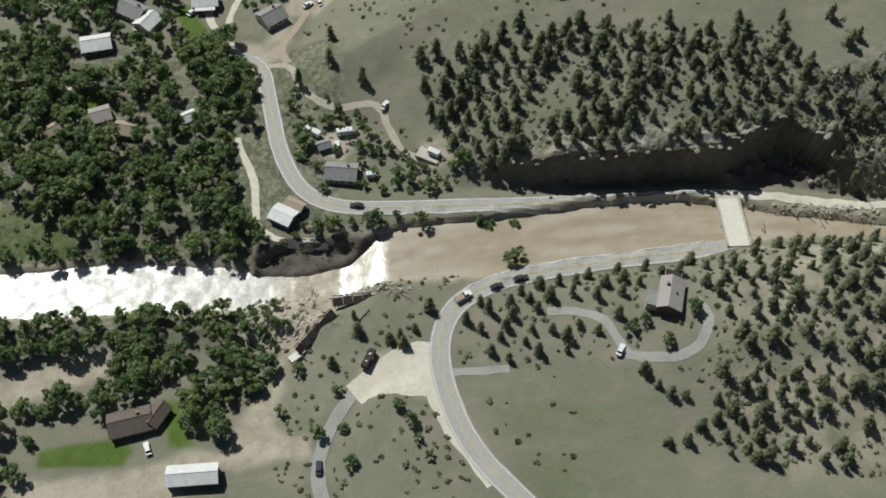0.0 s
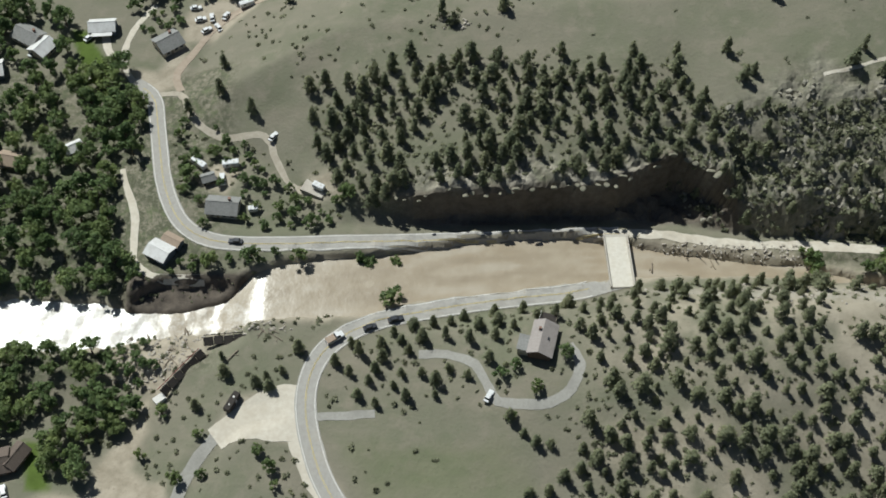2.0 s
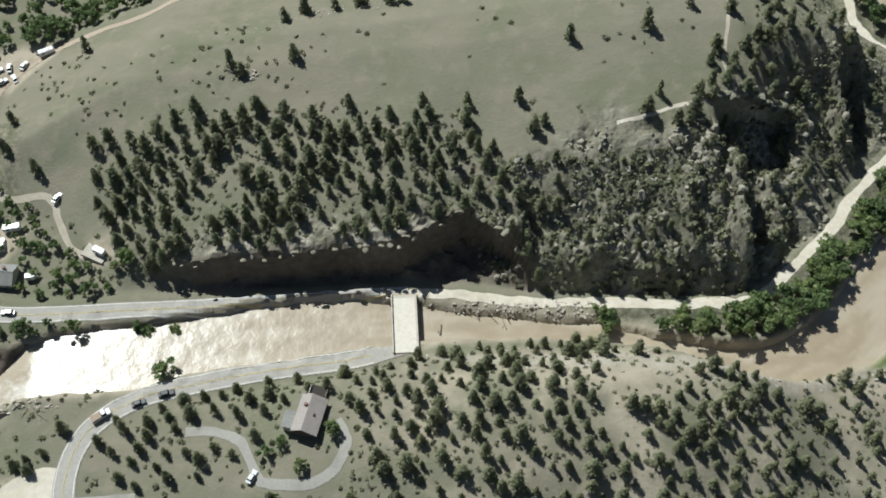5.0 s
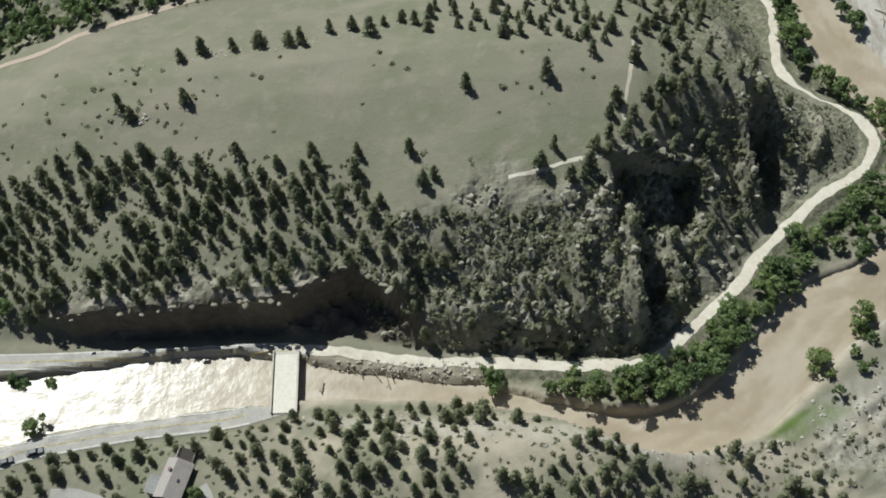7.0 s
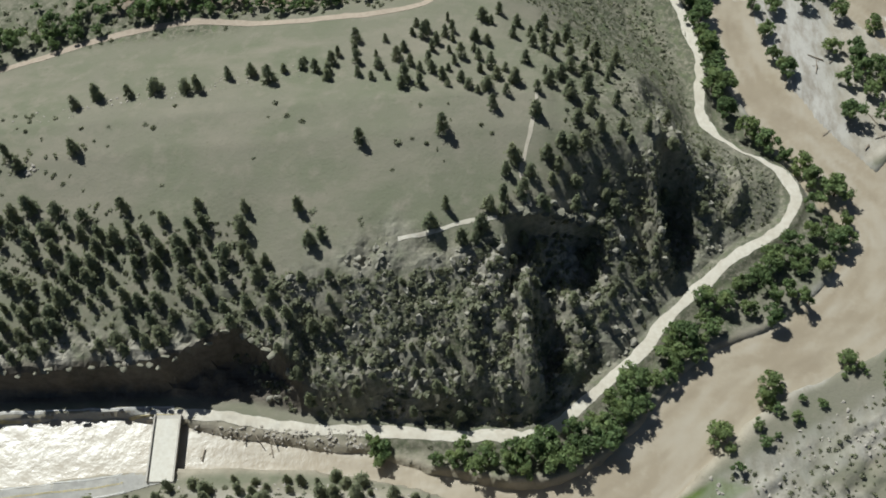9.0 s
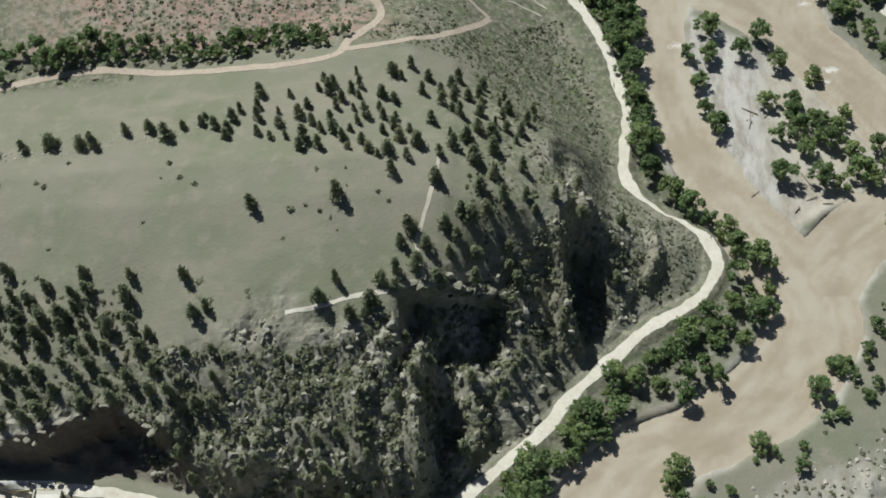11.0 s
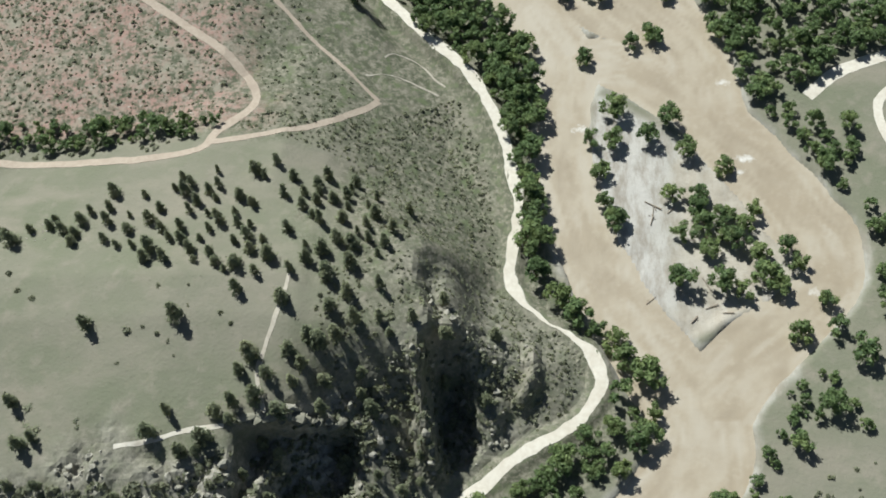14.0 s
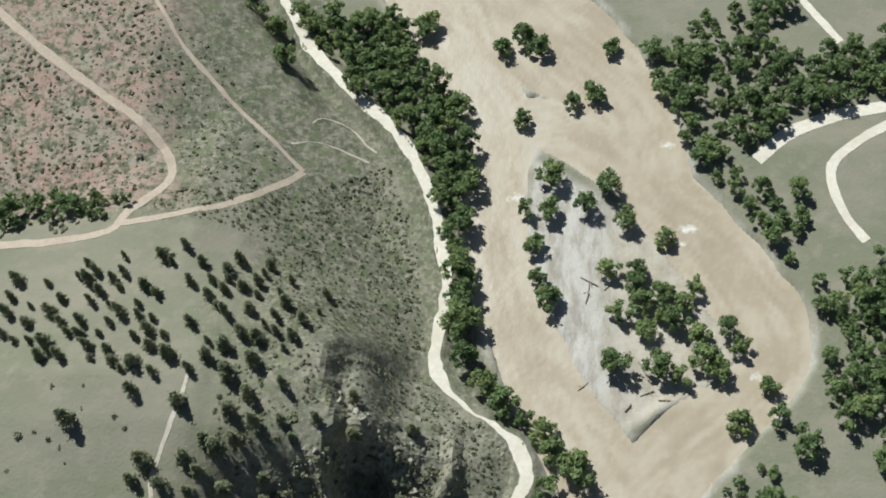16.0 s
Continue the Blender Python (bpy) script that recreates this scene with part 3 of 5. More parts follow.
def water_sheet():
    wx, wy = np.arange(-240, 470, 1.5), np.arange(185, 560, 1.5)
    X, Y = np.meshgrid(wx, wy)
    bank = in_channel(X, Y)
    rough = ramp(10, -14, X)
    pool = ramp(-8, 30, X) * ramp(140, 100, X) * ramp(190, 240, 480 - Y)
    waves = fbm(X * 1.0 + 3 * Y, Y * 1.6, 7, 61, 4)
    Z = water_level(X) + 0.08 * waves + rough * 0.45 * fbm(X, Y, 3.2, 67, 3) + 0.12 * pool * fbm(X, Y, 3, 69, 3)
    near = bank > -4
    cell = near[:-1, :-1] | near[1:, :-1] | near[:-1, 1:] | near[1:, 1:]
    idx = np.arange(X.size).reshape(X.shape)
    f = np.stack([idx[:-1, :-1], idx[:-1, 1:], idx[1:, 1:], idx[1:, :-1]], -1)[cell]
    used, inv = np.unique(f, return_inverse=True)
    ob = mesh_object("river_water", np.stack([X, Y, Z], -1).reshape(-1, 3)[used], inv.reshape(-1, 4), WATER, smooth=True)
    foam = 0.5 * rough * (1 - 0.45 * ramp(-40, -28, X)) + 0.16 * pool * (fbm(X, Y, 9, 65) > 0.05)
    lip = np.exp(-(((X - 0 + 2.5 * fbm(X, Y, 5, 63)) / 6) ** 2)) * 0.3 * ramp(220, 206, Y)
    for cx, cy, r in RIFFLES:
        foam = foam + 0.45 * np.exp(-(((X - cx) / r) ** 2 + ((Y - cy) / (0.6 * r)) ** 2))
    foam = np.clip(foam + lip, 0, 1)
    streak, edge = np.zeros(X.shape), np.full(X.shape, -1e9)
    for k, line in enumerate((RIVER, EAST_ARM, CROSS_ARM)):
        along = np.r_[0, np.cumsum(np.hypot(*np.diff(line[:, :2], axis=0).T))]
        off, run = near_line(X, Y, np.column_stack([line, along]))
        side = run[..., 0] - off
        flow = 0.6 * fbm(run[..., 1] * 0.12, off + 0.6 * fbm(X, Y, 16, 43, 2) * 4, 2.2, 55 + k, 3) + 0.6 * fbm(run[..., 1] * 0.5 + off * 0.5, off * 1.3, 4.5, 58 + k, 3)
        streak, edge = np.where(side > edge, flow, streak), np.maximum(edge, side)
    streak = streak + 0.12 * ramp(3.5, 0.5, edge)
    foam = foam + 0.3 * ramp(0.5, 0.8, streak) * ramp(150, 300, X)
    cols = np.stack([foam, 0.5 + 0.8 * streak, foam, np.ones_like(foam)], -1).reshape(-1, 4)[used]
    ob.data.color_attributes.new("foam", "FLOAT_COLOR", "POINT").data.foreach_set("color", np.clip(cols, 0, 1).astype(np.float32).ravel())
    return tagged(ob, "brown flood water breaking into white rapids", "water", kind="structure")


RIFFLES = [(387, 404, 5), (405, 352, 4), (330, 416, 5), (357, 462, 5), (382, 437, 4), (385, 398, 3)]
river = water_sheet()


def ribbon(name, line, half, mat, lift=0.1, label="", category="", parent=None, side=0.0, thick=0.35, ragged=0.0, dash=None, follow=True, kind="structure"):
    """A strip of road along a line, draped on the ground."""
    p = line[:, :2]
    t = np.gradient(p, axis=0)
    t = t / np.linalg.norm(t, axis=1)[:, None]
    nrm = np.stack([-t[:, 1], t[:, 0]], 1)
    half = np.broadcast_to(half, (len(p),)).astype(float)
    ha = half + ragged * fbm(p[:, 0], p[:, 1], 4, 7) + ragged * fbm(p[:, 0], p[:, 1], 12, 17)
    hb = half + ragged * fbm(p[:, 0] + 50, p[:, 1], 4, 8) + ragged * fbm(p[:, 0] + 50, p[:, 1], 12, 18)
    c = p + side * nrm
    across = np.linspace(-1, 1, int(np.clip(2 * half.max() / 1.1, 2, 14)) + 1) if half.max() > 0.5 else (-1, 1)
    cols = [c + nrm * (np.where(u < 0, hb, ha) * u)[:, None] for u in across]
    rows = []
    for q in cols:
        z = ground_z(q[:, 0], q[:, 1])
        if not follow:
            z = np.maximum(z, line[:, 2] if line.shape[1] > 2 else z)
        rows.append(np.column_stack([q, z + lift]))
    rows = [rows[0] - (0, 0, thick)] + rows + [rows[-1] - (0, 0, thick)]
    v = np.stack(rows, 1).reshape(-1, 3)
    k = len(rows)
    f = [(i * k + j, (i + 1) * k + j, (i + 1) * k + j + 1, i * k + j + 1) for i in range(len(p) - 1) for j in range(k - 1)]
    f = np.array(f)[:, ::-1]
    ob = mesh_object(name, v, f, mat, parent)
    if category:
        tagged(ob, label, category, kind=kind)
    return ob


def finer(line, step=1.2):
    keep = [line[0]]
    for a, b in zip(line[:-1], line[1:]):
        n = max(1, int(np.hypot(*(b - a)[:2]) / step))
        keep += [a + (b - a) * k / n for k in range(1, n + 1)]
    return np.array(keep)


north, east, south, lane = (finer(q) for q in (ROAD_NORTH, ROAD_EAST, ROAD_SOUTH, LANE))
road_north = ribbon("road_north", north, 3.1, ASPHALT, 0.16, "grey two-lane asphalt road with worn white edge lines", "road", ragged=0.25)
east_half = 1.95 - 1.25 * ramp(334, 328, east[:, 0]) * ramp(307.5, 311, east[:, 0]) * ramp(326, 330, east[:, 1]) + 0.35 * fbm(east[:, 0], east[:, 1], 14, 53, 2)
road_east = ribbon("road_east", east, east_half, DUST_ROAD, 0.14, "pale dirt-covered road along the foot of the cliff", "road", ragged=0.9)
road_south = ribbon("road_south", south, 3.5, ASPHALT, 0.16, "grey two-lane asphalt road curving up from the bridge", "road", ragged=0.2)
road_lane = ribbon("road_lane", lane, 2.1, GREY_DRIVE, 0.1, "narrow grey gravel lane off the pull-out", "road", ragged=0.4)
for road, line, edge in ((road_north, north[4:], 2.65), (road_south, south[8:], 3.0)):
    for side in (-edge, edge):
        ribbon("edge_line", line, 0.16, WHITE_LINE, 0.22, parent=road, side=side, thick=0.04)
    for side in (-0.16, 0.16):
        ribbon("centre_line", line, 0.07, YELLOW_LINE, 0.22, parent=road, side=side, thick=0.04)
pull_line = finer(smooth_line([(-9, 161.5), (-4, 165), (3, 168), (12, 169.5), (19, 169)]))
pull_out = ribbon("pull_out", pull_line, 4.2 + 5.6 * ramp(-9, 12, pull_line[:, 0]), DUST_ROAD, 0.12, "wide pale gravel pull-out at the junction", "road", ragged=0.8)
verge_line = finer(smooth_line([(17, 165), (18.5, 157), (22, 148), (27.5, 138.5), (33, 130)]))
verge = ribbon("gravel_verge", verge_line, 3.4 - 1.6 * ramp(160, 134, verge_line[:, 1]), DUST_ROAD, 0.1, "pale gravel verge beside the asphalt", "road", ragged=0.6)
TRACKS = [("driveway", DUST_ROAD, 1.3, [(-52, 308), (-56, 314), (-59, 324), (-57, 338), (-50, 352)], "narrow pale lane among village trees"),
          ("dirt_track", PALE_TRACK, 1.2, [(-46, 303), (-35, 304), (-31, 296), (-26, 288), (-16, 281), (-1, 280), (4, 270), (9, 260), (17, 255)], "pale dirt track round the foot of the hill"),
          ("dirt_track", TRACK, 1.5, [(-35, 305), (-37, 314), (-31, 327), (-24, 340), (-10, 352), (10, 358), (32, 361), (58, 371), (84, 380), (116, 384), (150, 381), (184, 381), (204, 384), (209, 392), (219, 406), (215, 418), (203, 431), (186, 443), (167, 457), (142, 478), (110, 510)], "reddish dirt track winding up the far hillside"),
          ("dirt_track", TRACK, 1.2, [(206, 387), (216, 389), (232, 393.5), (243, 400), (255, 413), (258.5, 418.5)], "reddish dirt track joining two hillside bends"),
          ("dirt_track", TRACK, 0.7, [(258.5, 418.5), (248, 428.5), (232, 443), (214, 462), (200, 483)], "faint worn track over scrubby slope"),
          ("eroded_scar", PALE_TRACK, 0.3, [(259, 440), (262, 444), (268, 444), (273, 441), (277, 436), (281, 433)], "thin pale eroded scar on the scrub slope"),
          ("eroded_scar", PALE_TRACK, 0.26, [(253, 430), (259, 432), (266, 432), (272, 430), (279, 428)], "thin pale eroded scar on the scrub slope"),
          ("dirt_track", PALE_TRACK, 0.6, [(243, 332), (241, 320), (238.5, 310), (237, 301), (240, 291)], "faint pale footpath along the plateau edge"),
          ("dirt_track", DUST_ROAD, 0.6, [(198, 281), (207, 282), (218, 285), (229, 287)], "thin pale sandy trail near the crag"),
          ("driveway", GREY_DRIVE, 1.6, [(55, 189), (64, 188.5), (73, 184), (77, 176), (80, 171), (87, 169.5), (96, 169), (103, 173), (106, 181), (103, 188)], "grey gravel driveway curving to the cabin"),
          ("driveway", GREY_DRIVE, 1.5, [(22, 168), (30, 168.5), (41, 169)], "short grey gravel drive off the road"),
          ("driveway", DUST_ROAD, 1.2, [(-52, 268), (-48, 256), (-45, 248), (-43.5, 234), (-42, 227), (-36, 222), (-30, 220.5), (-18, 220.5)], "pale dirt drive beside the riverside house"),
          ("driveway", DUST_ROAD, 1.5, [(-117, 296), (-118, 286), (-114, 280)], "pale curved drive among the trees"),
          ("driveway", DUST_ROAD, 1.6, [(-70, 342), (-66, 328), (-62, 318), (-66, 312), (-74, 311)], "pale dirt drive beside a lawn"),
          ("field_road", DUST_ROAD, 2.4, [(520, 470), (480, 457), (456, 452), (439, 448), (423, 441), (411, 430)], "wide pale dirt road ending at the river trees"),
          ("field_road", DUST_ROAD, 1.6, [(500, 462), (470, 451), (455, 444), (443, 436), (435.5, 428), (435, 419), (438, 407), (443, 399)], "pale dirt loop road past a field"),
          ("field_road", DUST_ROAD, 1.3, [(428, 508), (436, 494), (444, 480)], "straight pale farm road")]
for name, mat, half, pts, label in TRACKS:
    ribbon(name, finer(smooth_line(pts)), half, mat, 0.1, label, "road", ragged=0.45)

# ---- things people made ----
def empty(name, x, y, z, turn=0.0, label="", category="", group=""):
    ob = new(name)
    ob.empty_display_size = 0.5
    ob.matrix_world = pose(x, y, z, 0, 0, turn)
    return tagged(ob, label, category, group)


def box(bm, cx, cy, cz, sx, sy, sz, turn=None, bevel=0.0):
    """A box with its centre at cx, cy, cz."""
    m = Matrix.LocRotScale((cx, cy, cz), turn, (sx, sy, sz))
    made = bmesh.ops.create_cube(bm, size=1.0, matrix=m)
    if bevel:
        edges = list({e for v in made["verts"] for e in v.link_edges})
        bmesh.ops.bevel(bm, geom=edges, offset=bevel, segments=1, affect="EDGES")


def boxes(*rows, bevel=0.0):
    bm = bmesh.new()
    for r in rows:
        box(bm, *r, bevel=bevel)
    return bm


def prism(bm, outline, x0, x1):
    """A solid with a y-z outline drawn along x."""
    a = [bm.verts.new((x0, y, z)) for y, z in outline]
    b = [bm.verts.new((x1, y, z)) for y, z in outline]
    bm.faces.new(a[::-1]), bm.faces.new(b)
    for i in range(len(a)):
        j = (i + 1) % len(a)
        bm.faces.new((a[i], a[j], b[j], b[i]))
    bmesh.ops.recalc_face_normals(bm, faces=bm.faces)


ROOF_WHITE = plain("white_metal_roof", (0.72, 0.71, 0.69), (0.6, 0.58, 0.55), 1.4, 0.5, 0.0, 0.01)
ROOF_GREY = plain("weathered_grey_shingles", (0.30, 0.295, 0.28), (0.22, 0.215, 0.20), 0.5, 0.9, relief=0.03)
ROOF_TAN = plain("tan_shingles", (0.40, 0.31, 0.235), (0.32, 0.25, 0.19), 0.5, 0.9, relief=0.03)
ROOF_BROWN = plain("brown_shingles", (0.17, 0.135, 0.11), (0.12, 0.095, 0.08), 0.5, 0.9, relief=0.03)
ROOF_PINK = plain("pinkish_grey_shingles", (0.37, 0.33, 0.305), (0.3, 0.265, 0.245), 0.5, 0.9, relief=0.03)
WALL_CREAM = plain("cream_siding", (0.55, 0.5, 0.42), (0.46, 0.41, 0.34), 0.5, 0.8)
WALL_LOG = plain("dark_log_wall", (0.2, 0.14, 0.1), (0.13, 0.09, 0.065), 0.4, 0.85)
WALL_BLUE = plain("blue_grey_siding", (0.2, 0.23, 0.28), (0.15, 0.17, 0.21), 0.5, 0.8)
PANE = plain("dark_window_glass", (0.03, 0.035, 0.04), (0.05, 0.055, 0.06), 0.5, 0.12, relief=0.0)
TRIM = plain("white_trim", (0.7, 0.68, 0.64), (0.6, 0.57, 0.52), 0.3, 0.6)
BRICK = plain("chimney_brick", (0.33, 0.2, 0.15), (0.24, 0.15, 0.12), 0.2, 0.9)
WOOD = plain("weathered_wood", (0.30, 0.25, 0.19), (0.2, 0.165, 0.125), 0.3, 0.9)
PAINT_WHITE = plain("white_car_paint", (0.75, 0.75, 0.74), (0.68, 0.68, 0.67), 0.8, 0.25, relief=0.0)
PAINT_DARK = plain("dark_car_paint", (0.04, 0.045, 0.055), (0.06, 0.06, 0.065), 0.8, 0.25, relief=0.0)
PAINT_ORANGE = plain("orange_paint", (0.62, 0.3, 0.06), (0.5, 0.25, 0.06), 0.8, 0.4, relief=0.0)
PAINT_RED = plain("dull_red_paint", (0.33, 0.09, 0.07), (0.25, 0.08, 0.07), 0.6, 0.5, relief=0.0)
RUBBER = plain("tyre_rubber", (0.03, 0.03, 0.03), (0.045, 0.043, 0.04), 0.2, 0.9)
DARK_STEEL = plain("dark_rusted_steel", (0.035, 0.032, 0.03), (0.06, 0.048, 0.04), 0.5, 0.8, 0.0)
KEEP_CLEAR = []


def house(label, x, y, turn, wide, deep, walls, rise, roof, wall, chimney=False, porch=False, base=None, name="house"):
    """A gabled house; the ridge runs along its width."""
    KEEP_CLEAR.append((x, y, 0.85 * max(wide, deep)))
    KEEP_CLEAR.append((x, y - 0.55 * deep - 2.5, 0.5 * max(wide, deep)))
    z = float(np.min(ground_z(np.array([x - 3, x + 3, x]), np.array([y, y, y - 3])))) - 0.1 if base is None else base
    top = empty(name, x, y, z, turn, label, "house")
    bm = bmesh.new()
    prism(bm, [(-deep / 2, -0.8), (deep / 2, -0.8), (deep / 2, walls), (0, walls + rise - 0.06), (-deep / 2, walls)], -wide / 2, wide / 2)
    part("wall", bm, wall, top)
    bm = bmesh.new()
    over, thick, s = 0.55, 0.16, rise / (deep / 2)
    e = deep / 2 + over
    prism(bm, [(-e, walls - over * s), (0, walls + rise), (e, walls - over * s), (e, walls - over * s + thick), (0, walls + rise + thick * 1.2), (-e, walls - over * s + thick)], -wide / 2 - 0.4, wide / 2 + 0.4)
    slab = part("roof", bm, roof, top)
    part("ridge_cap", boxes((0, 0, walls + rise + thick * 1.2, wide + 0.8, 0.35, 0.08)), roof, slab)
    if chimney:
        part("chimney", boxes((wide * 0.22, deep * 0.16, walls + rise * 0.7 + 0.6, 0.8, 0.8, 1.8), (wide * 0.22, deep * 0.16, walls + rise * 0.7 + 1.54, 1.0, 1.0, 0.14)), BRICK, slab, "brick chimney")
    for sx in (-0.3, 0.08, 0.34):
        w = part("window", boxes((sx * wide, -deep / 2 - 0.03, walls * 0.58, 1.3, 0.1, 1.1)), PANE, top)
        part("window_sill", boxes((sx * wide, -deep / 2 - 0.05, walls * 0.58 - 0.6, 1.5, 0.14, 0.1)), TRIM, w)
    d = part("door", boxes((-0.12 * wide, -deep / 2 - 0.03, 1.0, 0.95, 0.1, 2.05)), WOOD, top)
    part("handle", boxes((-0.12 * wide + 0.35, -deep / 2 - 0.1, 1.0, 0.12, 0.06, 0.06)), DARK_STEEL, d)
    if porch:
        part("porch_roof", boxes((0, -deep / 2 - 1.3, walls - 0.35, wide * 0.8, 2.4, 0.12)), roof, top)
        for sx in (-0.38, 0.0, 0.38):
            part("porch_post", boxes((sx * wide, -deep / 2 - 2.3, (walls - 0.4) / 2, 0.14, 0.14, walls - 0.4)), WOOD, top)
    return top


house("grey-shingled house among dense village trees", -97, 333, -32, 11, 8, 2.8, 2.2, ROOF_GREY, WALL_CREAM, True)
house("white-roofed house beside a grey house under trees", -90.5, 326.5, 58, 8.5, 7.5, 2.8, 1.8, ROOF_WHITE, WALL_CREAM)
house("white metal-roofed house in the village woods", -109, 314.5, 12, 11, 8, 2.8, 1.9, ROOF_WHITE, WALL_BLUE)
house("long white-roofed house behind a mown lawn", -69, 338, 4, 10, 6.5, 2.8, 1.8, ROOF_WHITE, WALL_BLUE, porch=True)
house("grey-roofed house where the road bends uphill", -42, 329, 38, 9.5, 9, 2.8, 2.2, ROOF_GREY, WALL_CREAM, True)
house("pale pinkish house with a patio in the woods", -103, 279, 20, 7, 7, 2.7, 1.6, ROOF_PINK, WALL_CREAM)
house("tan-shingled cottage in dense green trees", -93, 272, -12, 7.5, 6, 2.6, 1.8, ROOF_TAN, WALL_CREAM)
house("small white-roofed cottage in the woods", -71, 277, 30, 6.5, 4.5, 2.5, 1.4, ROOF_WHITE, WALL_CREAM)
house("grey-roofed house beside a dirt yard", -13.5, 249, -6, 11, 7.5, 2.8, 2.1, ROOF_GREY, WALL_CREAM, True)
house("riverside house with a bright white roof half", -33.5, 230, -30, 8, 6.5, 3.0, 1.2, ROOF_WHITE, WALL_BLUE)
house("tan-roofed garage joined behind the riverside house", -29.6, 234.6, -30, 6.5, 3.6, 2.8, 0.8, ROOF_TAN, WALL_BLUE, name="garage")
house("long white-roofed barn beside a dirt yard", -58, 137.5, 3, 15, 6, 3.2, 1.5, ROOF_WHITE, WALL_LOG, name="barn")
house("brown-shingled farmhouse shaded by large trees", -79, 156, 14, 13, 8, 2.8, 2.2, ROOF_BROWN, WALL_LOG, True)
house("brown-shingled shed beside the farmhouse", -71, 158.5, 60, 8, 5, 2.6, 1.6, ROOF_BROWN, WALL_LOG, name="shed")
house("small white-roofed shed in the riverside trees", -120, 272, 40, 6, 4.5, 2.4, 1.2, ROOF_TAN, WALL_CREAM, name="shed")
house("small grey-roofed shed near the hill track", -20, 262, 20, 4.5, 3.5, 2.3, 1.0, ROOF_GREY, WALL_LOG, name="shed")


def cabin():
    """Hillside cabin: one long roof, a lower wing and a dark timber deck with rails."""
    x, y = 95.0, 190.0
    KEEP_CLEAR.append((x, y, 9.5))
    z = float(ground_z(x, y - 3)) + 0.1
    top = empty("cabin", x, y, z, 74, "pinkish-grey roofed cabin with a dark deck among pines", "house")
    bm = bmesh.new()
    prism(bm, [(-3.6, -2.5), (3.6, -2.5), (3.6, 3.0), (0.6, 4.9), (-3.6, 3.0)], -6.5, 5.0)
    part("wall", bm, WALL_LOG, top)
    bm = bmesh.new()
    prism(bm, [(-4.2, 2.75), (0.6, 5.0), (4.2, 2.75), (4.2, 2.95), (0.6, 5.22), (-4.2, 2.95)], -7.1, 5.5)
    roof = part("roof", bm, ROOF_PINK, top)
    part("skylight", boxes((-1.0, -1.6, 4.22, 1.0, 0.8, 0.12)), PANE, roof)
    part("chimney", boxes((1.5, 1.6, 5.0, 0.8, 0.8, 1.6)), BRICK, roof)
    bm = bmesh.new()
    prism(bm, [(3.4, -2.5), (7.2, -2.5), (7.2, 2.2), (3.4, 2.8)], -6.0, -1.0)
    part("wing_wall", bm, WALL_CREAM, top)
    part("wing_roof", boxes((-3.5, 5.4, 2.75, 5.8, 4.4, 0.16)), ROOF_GREY, top, "grey low roof")
    part("deck", boxes((7.6, 0.0, 1.0, 5.0, 5.6, 0.2)), DARK_STEEL, top, "dark timber deck")
    for sy in (-2.7, 2.7):
        part("deck_rail", boxes((7.6, sy, 2.0, 5.0, 0.1, 0.1), (7.6, sy, 1.55, 5.0, 0.08, 0.08)), TRIM if sy > 0 else WOOD, top)
        for sx in (5.2, 7.6, 10.0):
            part("deck_post", boxes((sx, sy, 0.0, 0.18, 0.18, 4.0)), WOOD, top)
    for sx in (-5.0, -2.0, 2.0):
        part("window", boxes((sx, -3.65, 1.7, 1.4, 0.1, 1.2)), PANE, top)
    part("door", boxes((4.9, -1.0, 2.0, 0.14, 1.0, 2.1)), WOOD, top)


cabin()


def wheel(parent, x, y, r=0.34, w=0.22):
    bm = bmesh.new()
    bmesh.ops.create_cone(bm, cap_ends=True, segments=14, radius1=r, radius2=r, depth=w, matrix=pose(x, y, r, 90, 0, 0))
    t = part("wheel", bm, RUBBER, parent)
    bm = bmesh.new()
    bmesh.ops.create_cone(bm, cap_ends=True, segments=10, radius1=r * 0.55, radius2=r * 0.5, depth=w + 0.04, matrix=pose(x, y, r, 90, 0, 0))
    part("rim", bm, TRIM, t)


